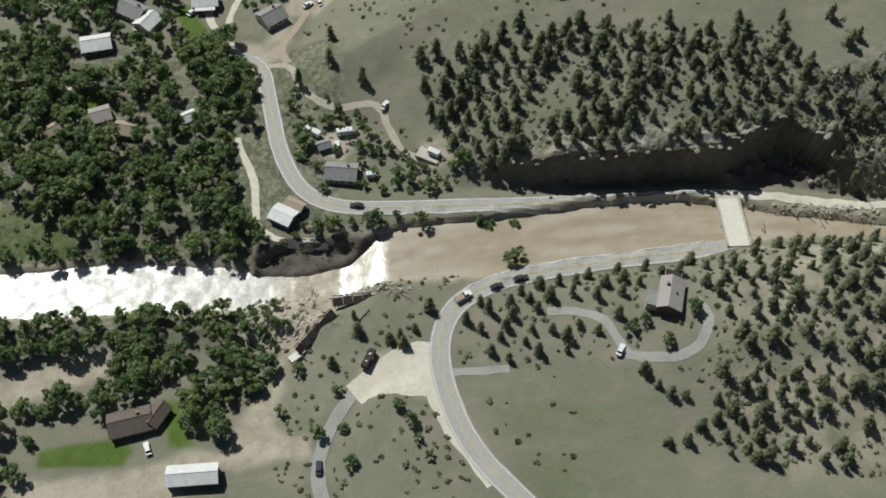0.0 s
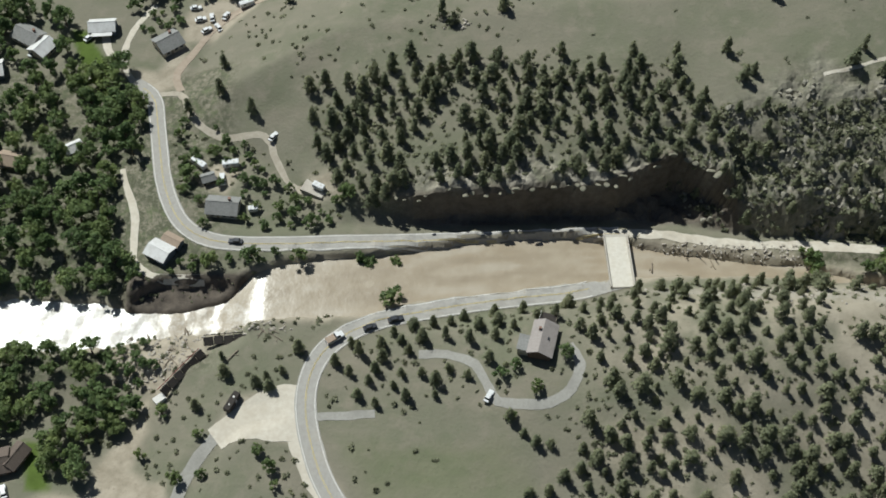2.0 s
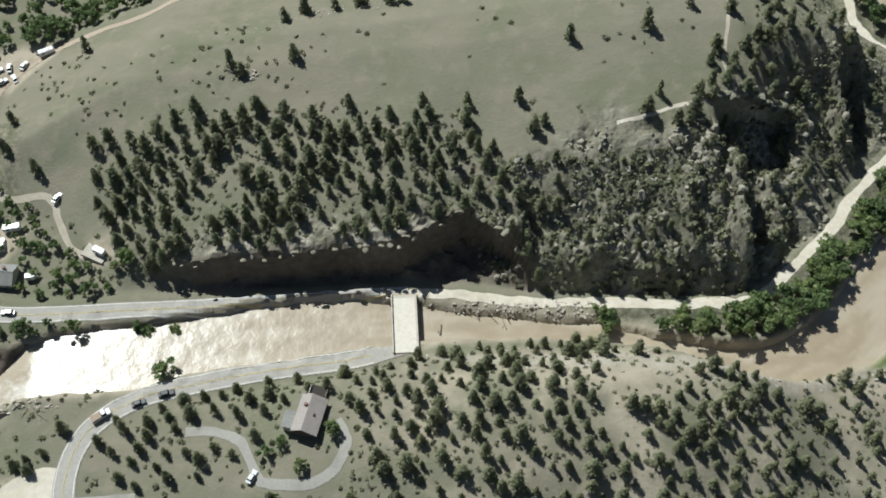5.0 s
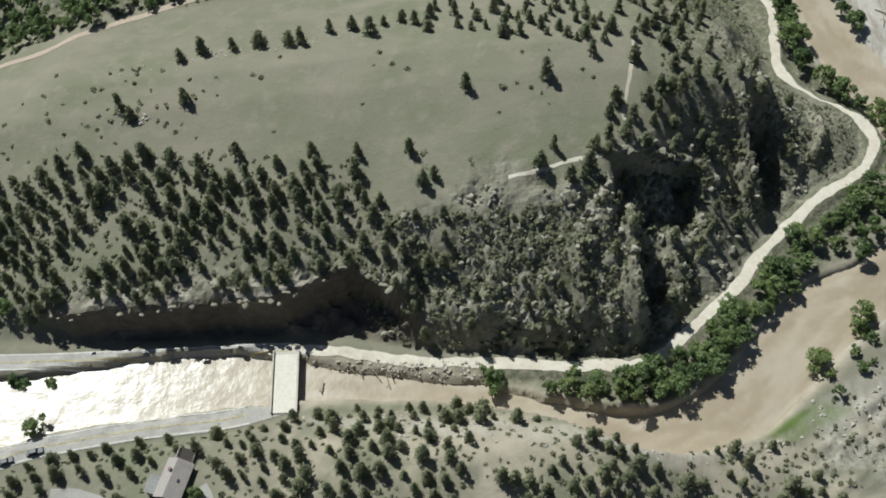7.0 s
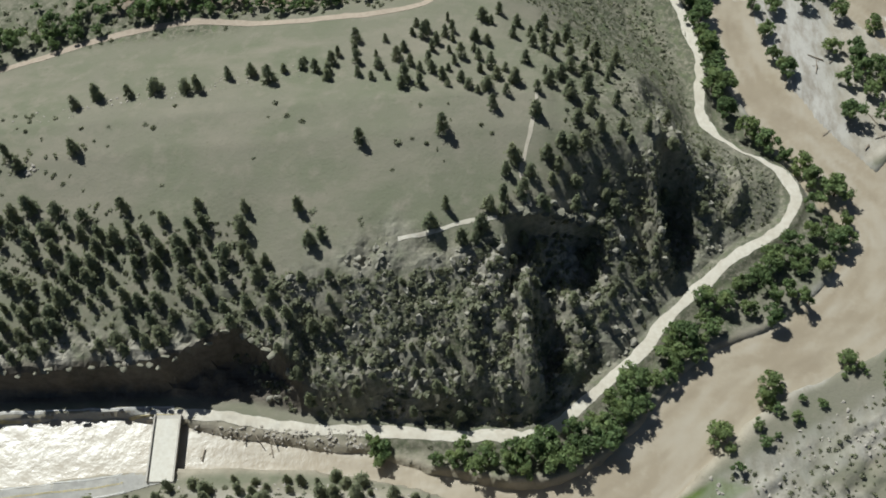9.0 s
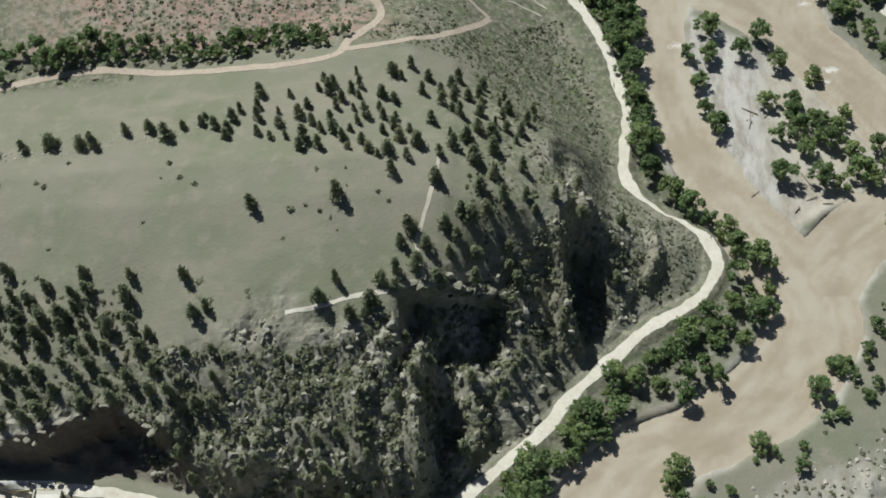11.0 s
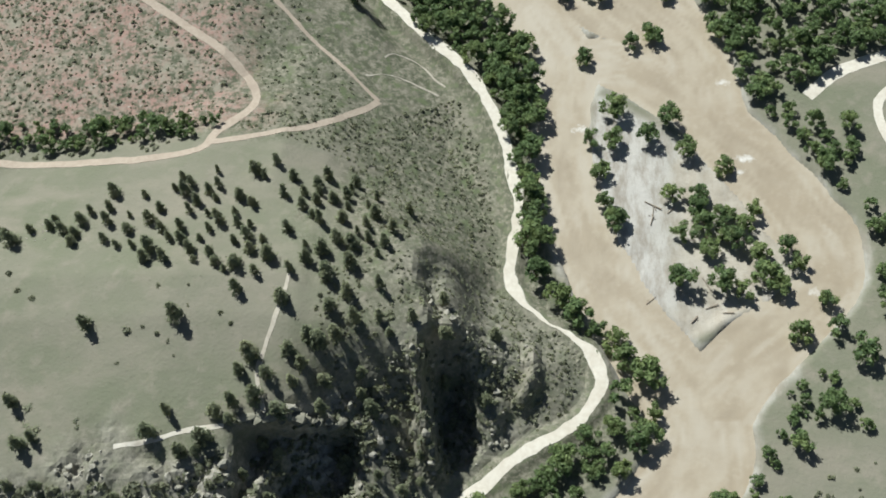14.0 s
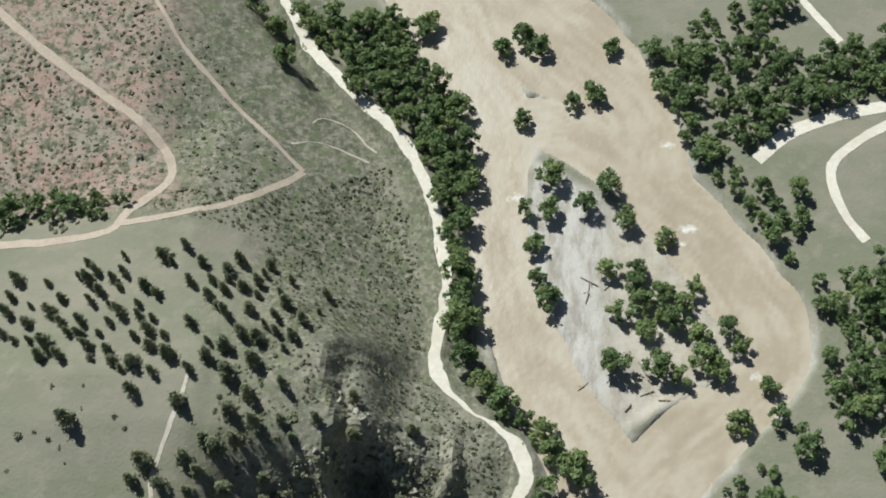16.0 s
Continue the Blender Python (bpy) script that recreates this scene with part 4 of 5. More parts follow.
def vehicle(label, x, y, turn, paint, long=4.6, wide=1.85, tall=1.5, bed=False, name="car", bed_paint=None, group=""):
    top = empty(name, x, y, float(ground_z(x, y)) + 0.14, turn, label, "truck" if bed else "car", group)
    bm = bmesh.new()
    h = tall * 0.52
    prism(bm, [(-wide / 2, 0.3), (wide / 2, 0.3), (wide / 2, h), (wide / 2 - 0.12, h + 0.12), (-wide / 2 + 0.12, h + 0.12), (-wide / 2, h)], -long / 2, long / 2)
    bmesh.ops.bevel(bm, geom=list(bm.edges), offset=0.06, segments=1, affect="EDGES")
    part("body", bm, paint, top)
    c0, c1 = (long * 0.02, long * 0.3) if bed else (-long * 0.36, long * 0.2)
    bm = bmesh.new()
    bmesh.ops.create_cube(bm, size=1.0, matrix=Matrix.LocRotScale(((c0 + c1) / 2, 0, h + 0.1 + (tall - h) / 2), None, (c1 - c0, wide * 0.9, tall - h)))
    for v in bm.verts:
        if v.co.z > h + 0.3:
            v.co.x = (c0 + c1) / 2 + (v.co.x - (c0 + c1) / 2) * 0.72
            v.co.y *= 0.84
    part("cabin_glass", bm, PANE, top)
    part("cab_roof", boxes(((c0 + c1) / 2, 0, tall + 0.12, (c1 - c0) * 0.7, wide * 0.74, 0.06)), paint, top)
    part("windscreen_frame", boxes((c1 - 0.1, 0, h + 0.14, 0.1, wide * 0.86, 0.06)), paint, top)
    for sy in (-0.62, 0.62):
        part("headlight", boxes((long / 2 + 0.01, sy * wide / 1.85, h * 0.85, 0.06, 0.3, 0.16)), TRIM, top)
        part("tail_light", boxes((-long / 2 - 0.01, sy * wide / 1.85, h * 0.85, 0.06, 0.25, 0.16)), PAINT_RED, top)
    if bed:
        part("bed", boxes((-long * 0.24, 0, h + 0.3, long * 0.5, wide, 0.7), bevel=0.04), bed_paint or paint, top)
    for sx in (-0.31, 0.31):
        for sy in (-0.5, 0.5):
            wheel(top, sx * long, sy * (wide - 0.2), 0.34 if not bed else 0.42)
    return top


vehicle("dark car with a pale roof on the asphalt road", -8, 234.4, 176, PAINT_DARK, 4.8)
vehicle("white and orange utility truck at the road curve", 27.5, 196.0, 32, PAINT_WHITE, 6.4, 2.3, 2.3, True, "utility_truck", ROOF_TAN)
vehicle("dark car parked on the road shoulder", 39, 200.0, 20, PAINT_DARK, 4.6)
vehicle("dark pickup parked below the lone bank tree", 47.5, 203.0, 14, PAINT_DARK, 5.2, 1.95, 1.75)
vehicle("white car on the cabin's gravel drive", 77, 172.5, 60, PAINT_WHITE)
vehicle("dark car on the narrow gravel lane", -19.6, 138, 88, PAINT_DARK)
vehicle("white car beside the village lawn", -74, 333, 50, PAINT_WHITE)
vehicle("white car beside the village houses", -94.5, 325, 62, PAINT_WHITE)
vehicle("white pickup in the dirt yard", -15, 262, 100, PAINT_WHITE, 5.4, 1.95, 1.8)
vehicle("white car parked at the farmhouse", -73, 147.5, 110, PAINT_WHITE)
vehicle("white car at the bend of the dirt track", 2.5, 279, 60, PAINT_WHITE)


for x, y, turn in ((-31, 343, 20), (-26.5, 344, 100), (-21, 345, 70), (-28, 337, 40), (-33.5, 349.5, 10), (-23.5, 338.5, 120)):
    vehicle("white car parked on bare ground above the village road", x, y, turn, PAINT_WHITE, group="cars above the village road")


def trailer(label, x, y, turn, long, wide, tall, skin, name="trailer"):
    top = empty(name, x, y, float(ground_z(x, y)) + 0.1, turn, label, "trailer")
    bm = bmesh.new()
    box(bm, 0, 0, tall / 2 + 0.55, long, wide, tall, bevel=0.18)
    part("body", bm, skin, top)
    part("roof_vent", boxes((long * 0.2, 0, tall + 0.62, 0.7, 0.7, 0.16)), TRIM, top)
    part("roof_vent", boxes((-long * 0.22, 0, tall + 0.6, 0.5, 0.5, 0.12)), TRIM, top)
    part("door", boxes((long * 0.1, -wide / 2 - 0.02, tall / 2 + 0.45, 0.75, 0.06, 1.7)), TRIM, top)
    part("window", boxes((-long * 0.2, -wide / 2 - 0.02, tall / 2 + 0.9, 1.1, 0.05, 0.6)), PANE, top)
    part("tow_bar", boxes((long / 2 + 0.6, 0, 0.5, 1.2, 0.1, 0.1), (long / 2 + 1.2, 0, 0.28, 0.14, 0.14, 0.56)), DARK_STEEL, top)
    for sx in (-0.5, 0.5):
        for sy in (-0.5, 0.5):
            wheel(top, sx - 0.3, sy * (wide - 0.1), 0.35)


trailer("white camping trailer in the dirt yard", -24, 269, -40, 6.4, 2.3, 2.2, PAINT_WHITE)
trailer("white camping trailer beside a parked pickup", -12.5, 268.5, 8, 6.0, 2.3, 2.2, PAINT_WHITE)
trailer("white camping trailer at the edge of the dry hill", -13, 351, 25, 6.0, 2.3, 2.2, PAINT_WHITE)
trailer("long dark cargo trailer at the gravel pull-out", -4.2, 173.2, 64, 7.0, 2.3, 2.0, DARK_STEEL, "cargo_trailer")
trailer("small white trailer on the grass below the house", -3, 248.5, 10, 3.4, 2.0, 1.8, PAINT_WHITE)
trailer("white camper shell on the pale concrete pad", 20, 256.5, -30, 4.6, 2.2, 1.9, PAINT_WHITE)


def bridge():
    """A single concrete span over the river, with low parapets."""
    top = empty("road_bridge", 124.6, 225.2, 0, 91, "pale mud-covered concrete road bridge over brown water", "bridge")
    z = 5.25
    deck = part("deck", boxes((0, 0, z - 0.4, 22.0, 8.4, 0.8), (0, -2.6, z - 1.1, 21.0, 0.6, 0.9), (0, 0, z - 1.1, 21.0, 0.6, 0.9), (0, 2.6, z - 1.1, 21.0, 0.6, 0.9)), CONCRETE, top)
    part("mud_layer", boxes((-0.5, 0, z + 0.02, 20.5, 7.2, 0.06)), BRIDGE_MUD, deck, "dried pale mud")
    for sy in (-4.1, 4.1):
        rail = part("parapet", boxes((0, sy, z + 0.35, 22.0, 0.3, 0.75), (0, sy, z + 0.76, 22.0, 0.44, 0.1)), CONCRETE, top)
        for k in range(9):
            part("rail_post", boxes((-10 + 2.5 * k, sy, z + 0.4, 0.3, 0.42, 0.9)), CONCRETE, rail)
    for sx in (-10.6, 10.6):
        part("abutment", boxes((sx, 0, 1.6, 1.6, 9.2, 6.4), (sx, -5.2, 2.2, 1.0, 1.6, 5.0), (sx, 5.2, 2.2, 1.0, 1.6, 5.0), bevel=0.05), CONCRETE, top)
    part("pier", boxes((0, 0, 0.6, 1.0, 7.4, 7.2), bevel=0.2), CONCRETE, top)


bridge()


def fallen_slab(label, x, y, turn, long, wide, lean, mat, cap):
    """A length of undermined road edge lying over the wash."""
    top = empty("broken_slab", x, y, float(ground_z(x, y)) + 0.3, turn, label, "rubble")
    rng = random.Random(int(long * 10))
    n = 6
    for k in range(n):
        bm = boxes(((k + 0.5) * long / n - long / 2, rng.uniform(-0.15, 0.15), rng.uniform(-0.1, 0.25), long / n * 0.94, wide, 0.45, Euler((radians(lean + rng.uniform(-6, 6)), radians(rng.uniform(-3, 3)), 0))), bevel=0.05)
        part("slab", bm, mat, top)
    part("guard_beam", boxes((0, wide * 0.7, 0.5, long, 0.12, 0.35), (0, wide * 0.7 + 0.07, 0.5, long, 0.06, 0.12)), cap, top)
    return top


fallen_slab("dark broken road edge hanging over the washout", -6.0, 197.6, 5, 20, 2.9, 32, DARK_STEEL, DARK_STEEL)
fallen_slab("dark undermined slab edge beside muddy rubble", -21.5, 185.5, 52, 19, 2.7, 36, DARK_STEEL, PAINT_RED)
crate = empty("white_box", -28.3, 176.8, float(ground_z(-28.3, 176.8)), 40, "white metal box lying at the slab's end", "container")
part("body", boxes((0, 0, 0.9, 3.6, 2.4, 1.8), bevel=0.06), PAINT_WHITE, crate)
part("lid", boxes((0, 0, 1.86, 3.7, 2.5, 0.12)), TRIM, crate)
pad = part("concrete_pad", boxes((18.5, 257, float(ground_z(18.5, 257)) - 0.3, 9, 6, 1.3, Euler((0, 0, radians(-28)))), bevel=0.05), CONCRETE)
tagged(pad, "pale concrete yard at the end of the dirt track", "pad", kind="structure")

# ---- trees, shrubs and stones ----
rng = np.random.default_rng(7)


def leaves(centres, size, outward, gen, flat=0.35):
    """Small leaf-spray quads round given centres, turned partly outward."""
    n = len(centres)
    nrm = gen.normal(size=(n, 3)) * (1 - flat) + outward * flat * 1.6
    nrm /= np.linalg.norm(nrm, axis=1)[:, None] + 1e-9
    a = np.cross(nrm, gen.normal(size=(n, 3)))
    a /= np.linalg.norm(a, axis=1)[:, None] + 1e-9
    b = np.cross(nrm, a)
    s = size * gen.uniform(0.6, 1.35, (n, 1))
    w = s * gen.uniform(0.6, 1.0, (n, 1))
    v = np.stack([centres - a * s - b * w * 0.7, centres + a * s * 1.1 - b * w * 0.3, centres - a * s * 0.1 + b * w], 1).reshape(-1, 3)
    return v, np.arange(3 * n).reshape(n, 3)


def pine_arrays(seed):
    """A pine about 8 m high: a ragged cone of short boughs with gaps."""
    g = np.random.default_rng(seed)
    tall, radius = g.uniform(6.2, 7.6), g.uniform(1.7, 2.35)
    lean = g.normal(0, 0.3, 2)
    cs, outs = [], []
    for k in range(58):
        h = g.uniform(0.08, 1.0) ** 0.85
        ang, reach = g.uniform(0, 2 * np.pi), radius * (1 - h) ** 0.6 * g.uniform(0.5, 1.2) + 0.12
        n = int(7 + 13 * (1 - h))
        u = g.uniform(0.12, 1, n) ** 0.45
        c = np.column_stack([np.cos(ang) * reach * u, np.sin(ang) * reach * u, np.full(n, h * tall) - 0.22 * u * reach]) + g.normal(0, (0.3, 0.3, 0.2), (n, 3))
        cs.append(c + np.outer(np.full(n, h), np.r_[lean, 0]))
        outs.append(np.column_stack([np.cos(ang) * np.ones(n), np.sin(ang) * np.ones(n), np.full(n, 0.9)]))
    return leaves(np.vstack(cs), 0.36, np.vstack(outs), g, 0.62), tall


def broad_arrays(seed):
    """A broad crown about 9 m high of many uneven lobes."""
    g = np.random.default_rng(seed)
    cs, outs = [], []
    stretch = g.uniform(0.8, 1.2)
    for k in range(g.integers(20, 27)):
        ang, r = g.uniform(0, 2 * np.pi), 3.3 * g.uniform(0, 1) ** 0.6
        top = 7.6 * math.sqrt(max(0.05, 1 - (r / 4.2) ** 2))
        centre = np.array([np.cos(ang) * r * stretch, np.sin(ang) * r / stretch, top * g.uniform(0.55, 1.0)])
        lobe = g.uniform(0.6, 1.35)
        n = int(44 * lobe)
        d = g.normal(size=(n, 3))
        d[:, 2] += 0.35
        d /= np.linalg.norm(d, axis=1)[:, None]
        cs.append(centre + d * lobe * g.uniform(0.5, 1.25, (n, 1)) * (1, 1, 0.8))
        outs.append(d)
    return leaves(np.vstack(cs), 0.47, np.vstack(outs), g, 0.6), 9.0


def trunk_bmesh(tall, r, limbs, seed):
    bm = bmesh.new()
    bmesh.ops.create_cone(bm, cap_ends=True, segments=7, radius1=r, radius2=r * 0.3, depth=tall, matrix=Matrix.Translation((0, 0, tall / 2 - 0.4)))
    g = random.Random(seed)
    for k in range(limbs):
        h, a = tall * g.uniform(0.4, 0.8), g.uniform(0, 360)
        bmesh.ops.create_cone(bm, cap_ends=False, segments=4, radius1=r * 0.4, radius2=0.03, depth=2.6, matrix=pose(0, 0, h, 0, 0, a) @ pose(0.9, 0, 0.5, 0, 58, 0))
    return bm


def shrub_arrays(seed):
    g = np.random.default_rng(seed)
    n = 36
    d = g.normal(size=(n, 3))
    d[:, 2] = np.abs(d[:, 2])
    d /= np.linalg.norm(d, axis=1)[:, None]
    side = g.normal(0, 0.3, (3, 2))[g.integers(0, 3, n)]
    c = d * (0.62, 0.62, 0.7) * g.uniform(0.5, 1.1, (n, 1))
    c[:, :2] += side
    return leaves(c, 0.36, d, g, 0.6), 1.0


def tree_kind(name, arrays, mat, trunk, count):
    """Hidden-free prototypes: each is the first tree of its kind, then copied."""
    kinds = []
    for k in range(count):
        (v, f), tall = arrays(100 + 13 * k)
        me = mesh_object("crown", v, f, mat)
        kinds.append((v, f, me.data, trunk(k)))
        bpy.data.objects.remove(me)
    return kinds


def trunk_data(tall, r, limbs, seed):
    ob = part("trunk", trunk_bmesh(tall, r, limbs, seed), BARK)
    data = ob.data
    bpy.data.objects.remove(ob)
    return data


PINES = tree_kind("pine_tree", pine_arrays, PINE, lambda k: trunk_data(6.0, 0.2, 0, k), 7)
BROADS = tree_kind("broadleaf_tree", broad_arrays, LEAF, lambda k: trunk_data(6.0, 0.28, 5, k), 7)
SHRUBS = [shrub_arrays(900 + k)[0] for k in range(6)]


def plant(name, kinds, x, y, scale, label, group, category="tree", z=None):
    k = int(rng.integers(len(kinds)))
    v, f, crown, trunk = kinds[k]
    z = float(ground_z(x, y)) if z is None else z
    top = empty(name, 0, 0, 0, 0, label, category, group)
    wide = scale * rng.uniform(0.85, 1.2)
    top.matrix_world = Matrix.LocRotScale((x, y, z - 0.1), Euler((0, 0, rng.uniform(0, 6.28))), (wide, wide, scale))
    for part_name, data in (("trunk", trunk), ("crown", crown)):
        new(part_name, data).parent = top
    return top


def sow(name, arrays, places, mat, label, category):
    """Many plants as one object."""
    vs, fs, off = [], [], 0
    for x, y, s, sz in places:
        v, f = arrays[int(rng.integers(len(arrays)))]
        a = rng.uniform(0, 6.28)
        c, q = math.cos(a), math.sin(a)
        w = np.column_stack([(v[:, 0] * c - v[:, 1] * q) * s + x, (v[:, 0] * q + v[:, 1] * c) * s + y, v[:, 2] * sz + float(ground_z(x, y)) - 0.1])
        vs.append(w), fs.append(f + off)
        off += len(v)
    ob = mesh_object(name, np.vstack(vs), np.vstack(fs), mat)
    return tagged(ob, label, category, kind="stuff")


ROAD_LINES = [(north, 5.2), (east, 2.6), (south, 5.2), (lane, 3.0)] + [(finer(smooth_line(t[3])), t[2] + 0.9) for t in TRACKS]


class Spots:
    """Where something may grow: looked up on a 1 m raster, with a hash of what stands already."""

    def __init__(self):
        self.x0, self.y0 = -175, 105
        X, Y = np.meshgrid(np.arange(self.x0, 480.0), np.arange(self.y0, 530.0))
        self.bank = in_channel(X, Y)
        self.road = np.zeros(X.shape, bool)
        for q, w in ROAD_LINES:
            for x, y in q[:, :2]:
                i, j = int(x - self.x0), int(y - self.y0)
                r = int(w) + 1
                if r <= j < X.shape[0] - r and r <= i < X.shape[1] - r:
                    sl = np.s_[j - r:j + r + 1, i - r:i + r + 1]
                    self.road[sl] |= (X[sl] - x) ** 2 + (Y[sl] - y) ** 2 < w * w
        for o in LAWNS + DIRT_PATCHES[:5]:
            self.road |= inside(X, Y, o) > -1.0
        for a, c, r in KEEP_CLEAR:
            self.road |= (X - a) ** 2 + (Y - c) ** 2 < r * r
        self.cells = {}

    def near(self, x, y, gap):
        i, j = int(x // 6), int(y // 6)
        for di in (-1, 0, 1):
            for dj in (-1, 0, 1):
                for a, b, c in self.cells.get((i + di, j + dj), ()):
                    if (x - a) ** 2 + (y - b) ** 2 < (0.5 * (gap + c)) ** 2:
                        return True
        return False

    def take(self, x, y, gap):
        self.cells.setdefault((int(x // 6), int(y // 6)), []).append((x, y, gap))


def free_spot(x, y, gap, roads=True, water=True):
    j, i = int(round(y - spots.y0)), int(round(x - spots.x0))
    if not (0 <= j < spots.bank.shape[0] and 0 <= i < spots.bank.shape[1]):
        return False
    return not ((roads and spots.road[j, i]) or (water and spots.bank[j, i] > -0.5) or spots.near(x, y, gap))


spots = Spots()


def scatter(outline, gap, tries, edge=0.0, keep=None, roads=True, water=True):
    """Places within an outline, no closer together than gap."""
    p = np.array(outline, float)
    lo, hi = p.min(0), p.max(0)
    out = []
    pts = rng.uniform(lo, hi, (tries, 2))
    ok = inside(pts[:, 0], pts[:, 1], outline) > edge
    for x, y in pts[ok]:
        g = gap * rng.uniform(0.8, 1.35)
        if (keep is None or rng.uniform() < keep(x, y)) and free_spot(x, y, g, roads, water):
            spots.take(x, y, g)
            out.append((float(x), float(y)))
    return out


def clumps(x, y):
    return float(ramp(-0.55, 0.25, fbm(np.array(x), np.array(y), 16, 123, 3)))


def pick(places, gap=3.0):
    for x, y in places:
        spots.take(x, y, gap)
    return [(float(x), float(y)) for x, y in places]


MEADOW_PINES = [(88, 320), (185, 315), (212, 317), (228, 326), (242, 323), (208, 284), (213, 290), (166, 293), (170, 281), (174, 283), (177, 270), (156, 276), (127, 345), (102, 345), (91, 345), (84, 341), (111, 347), (122, 345),
                (137, 350), (145, 351), (152, 347), (69, 315), (65, 319), (53, 302), (22, 295), (44, 291), (58, 287), (5, 346), (-18, 313), (-6, 290), (-18, 299), (218, 279), (222, 279), (-30, 293)]
CREST_PINES = [(205, 364), (181, 365), (215, 367), (226, 374), (236, 364), (255, 367), (248, 375), (223, 362), (255, 355), (265, 359), (271, 353), (208, 356), (218, 352), (228, 346), (240, 349), (249, 353), (196, 353), (190, 349), (199, 341),
               (204, 345), (207, 349), (212, 340), (218, 339), (226, 335), (233, 332), (236, 338), (243, 333), (247, 337), (251, 341), (254, 331), (255, 346), (260, 337), (260, 345), (264, 348), (269, 347), (182, 353), (246, 370), (274, 368), (181, 359), (163, 352), (172, 349)]
RIM_PINES = [(231, 288), (232, 302), (245, 308), (250, 313), (255, 303), (244, 292), (237, 295), (224, 283), (235, 307), (247, 300), (253, 312), (260, 327), (254, 333), (226, 290), (240, 301), (231, 293), (265, 301), (263, 319), (258, 314), (268, 298), (270, 320), (256, 322), (249, 305), (238, 286)]
FIELD_EDGE = [(94, 142), (88, 142), (91, 157), (95, 156), (87, 160), (83, 165), (104, 148), (99, 146), (33, 194), (41, 184), (47, 178), (56, 182), (60, 174), (65, 183), (41, 172), (28, 187), (7, 178), (3, 180), (-9, 190), (66, 201), (60, 201), (81, 199), (86, 197), (6, 182), (11, 184), (16, 192), (-8, 184), (-16, 173)]
SLOPE = [(14, 292), (36, 297), (65, 298), (97, 301), (121, 294), (149, 296), (152, 274), (140, 258), (118, 252), (96, 250), (77, 250), (55, 250), (41, 247), (29, 252), (20, 272)]
ROCKY = [(140, 258), (152, 276), (175, 270), (215, 272), (236, 284), (262, 300), (290, 322), (310, 316), (290, 285), (262, 262), (248, 236.5), (240, 233), (205, 234), (165, 237)]
SOUTH_HILL = [(104, 211), (140, 213), (180, 214), (214, 203), (250, 196), (282, 206), (300, 190), (290, 140), (240, 128), (150, 128), (100, 138), (106, 158), (108, 188)]
CABIN_WOOD = [(26, 186), (44, 199), (70, 205), (100, 209), (104, 200), (84, 190), (70, 178), (50, 173), (34, 172)]

solo = "solitary dark green pine on the dry grass plateau"
for x, y in pick(MEADOW_PINES):
    plant("pine_tree", PINES, x, y, rng.uniform(0.85, 1.25), solo, "pines on the grass plateau")
for x, y in pick(CREST_PINES):
    plant("pine_tree", PINES, x, y, rng.uniform(0.7, 1.1), "dark green pine in a loose stand on the hill crest", "pines on the hill crest")
for x, y in scatter([(148, 346), (196, 337), (240, 330), (272, 342), (278, 370), (240, 380), (205, 372), (160, 358)], 3.6, 420, keep=lambda x, y: 0.25 + 0.5 * clumps(x, y)):
    plant("pine_tree", PINES, x, y, rng.uniform(0.5, 0.9), "small dark green pine in a loose stand on the hill crest", "pines on the hill crest")
for x, y in pick(RIM_PINES):
    plant("pine_tree", PINES, x, y, rng.uniform(0.8, 1.25), "dark green pine rooted at the rocky rim", "pines on the rocky rim")
for x, y in pick(FIELD_EDGE):
    plant("pine_tree", PINES, x, y, rng.uniform(0.6, 0.95), "low bushy pine on grass beside the road", "pines by the south road")
slope = scatter(SLOPE, 4.1, 1200, edge=-1.5, keep=lambda x, y: clumps(x, y) * (1.0 if y < 278 + 0.12 * (x - 60) + 8 * math.sin(x / 14) else 0.45))
for x, y in slope[:150]:
    plant("pine_tree", PINES, x, y, rng.uniform(0.75, 1.3), "tall dark green pine on the scrubby slope", "pines on the slope")
wood = scatter(CABIN_WOOD, 5.0, 400)
for x, y in wood:
    plant("pine_tree", PINES, x, y, rng.uniform(0.6, 1.05), "dark green pine near the gravel driveway", "pines round the cabin")
spare = [(x, y) for x, y in slope[150:]]
spare += scatter(SOUTH_HILL, 3.8, 2600, keep=lambda x, y: clumps(x, y) * (1.0 if x < 240 else 0.3))
spare += scatter(ROCKY, 5.0, 500, keep=lambda x, y: 0.5 * clumps(x, y))
spare += scatter([(262, 285), (300, 318), (312, 330), (270, 340), (250, 325)], 7.0, 90, keep=lambda x, y: 0.5)
sow("pine_woodland", [(v, f) for v, f, _, _ in PINES], [(x, y, s * rng.uniform(0.85, 1.2), s) for x, y in spare for s in [rng.uniform(0.55, 1.2)]], PINE, "scattered dark green pines over a stony hillside", "trees")

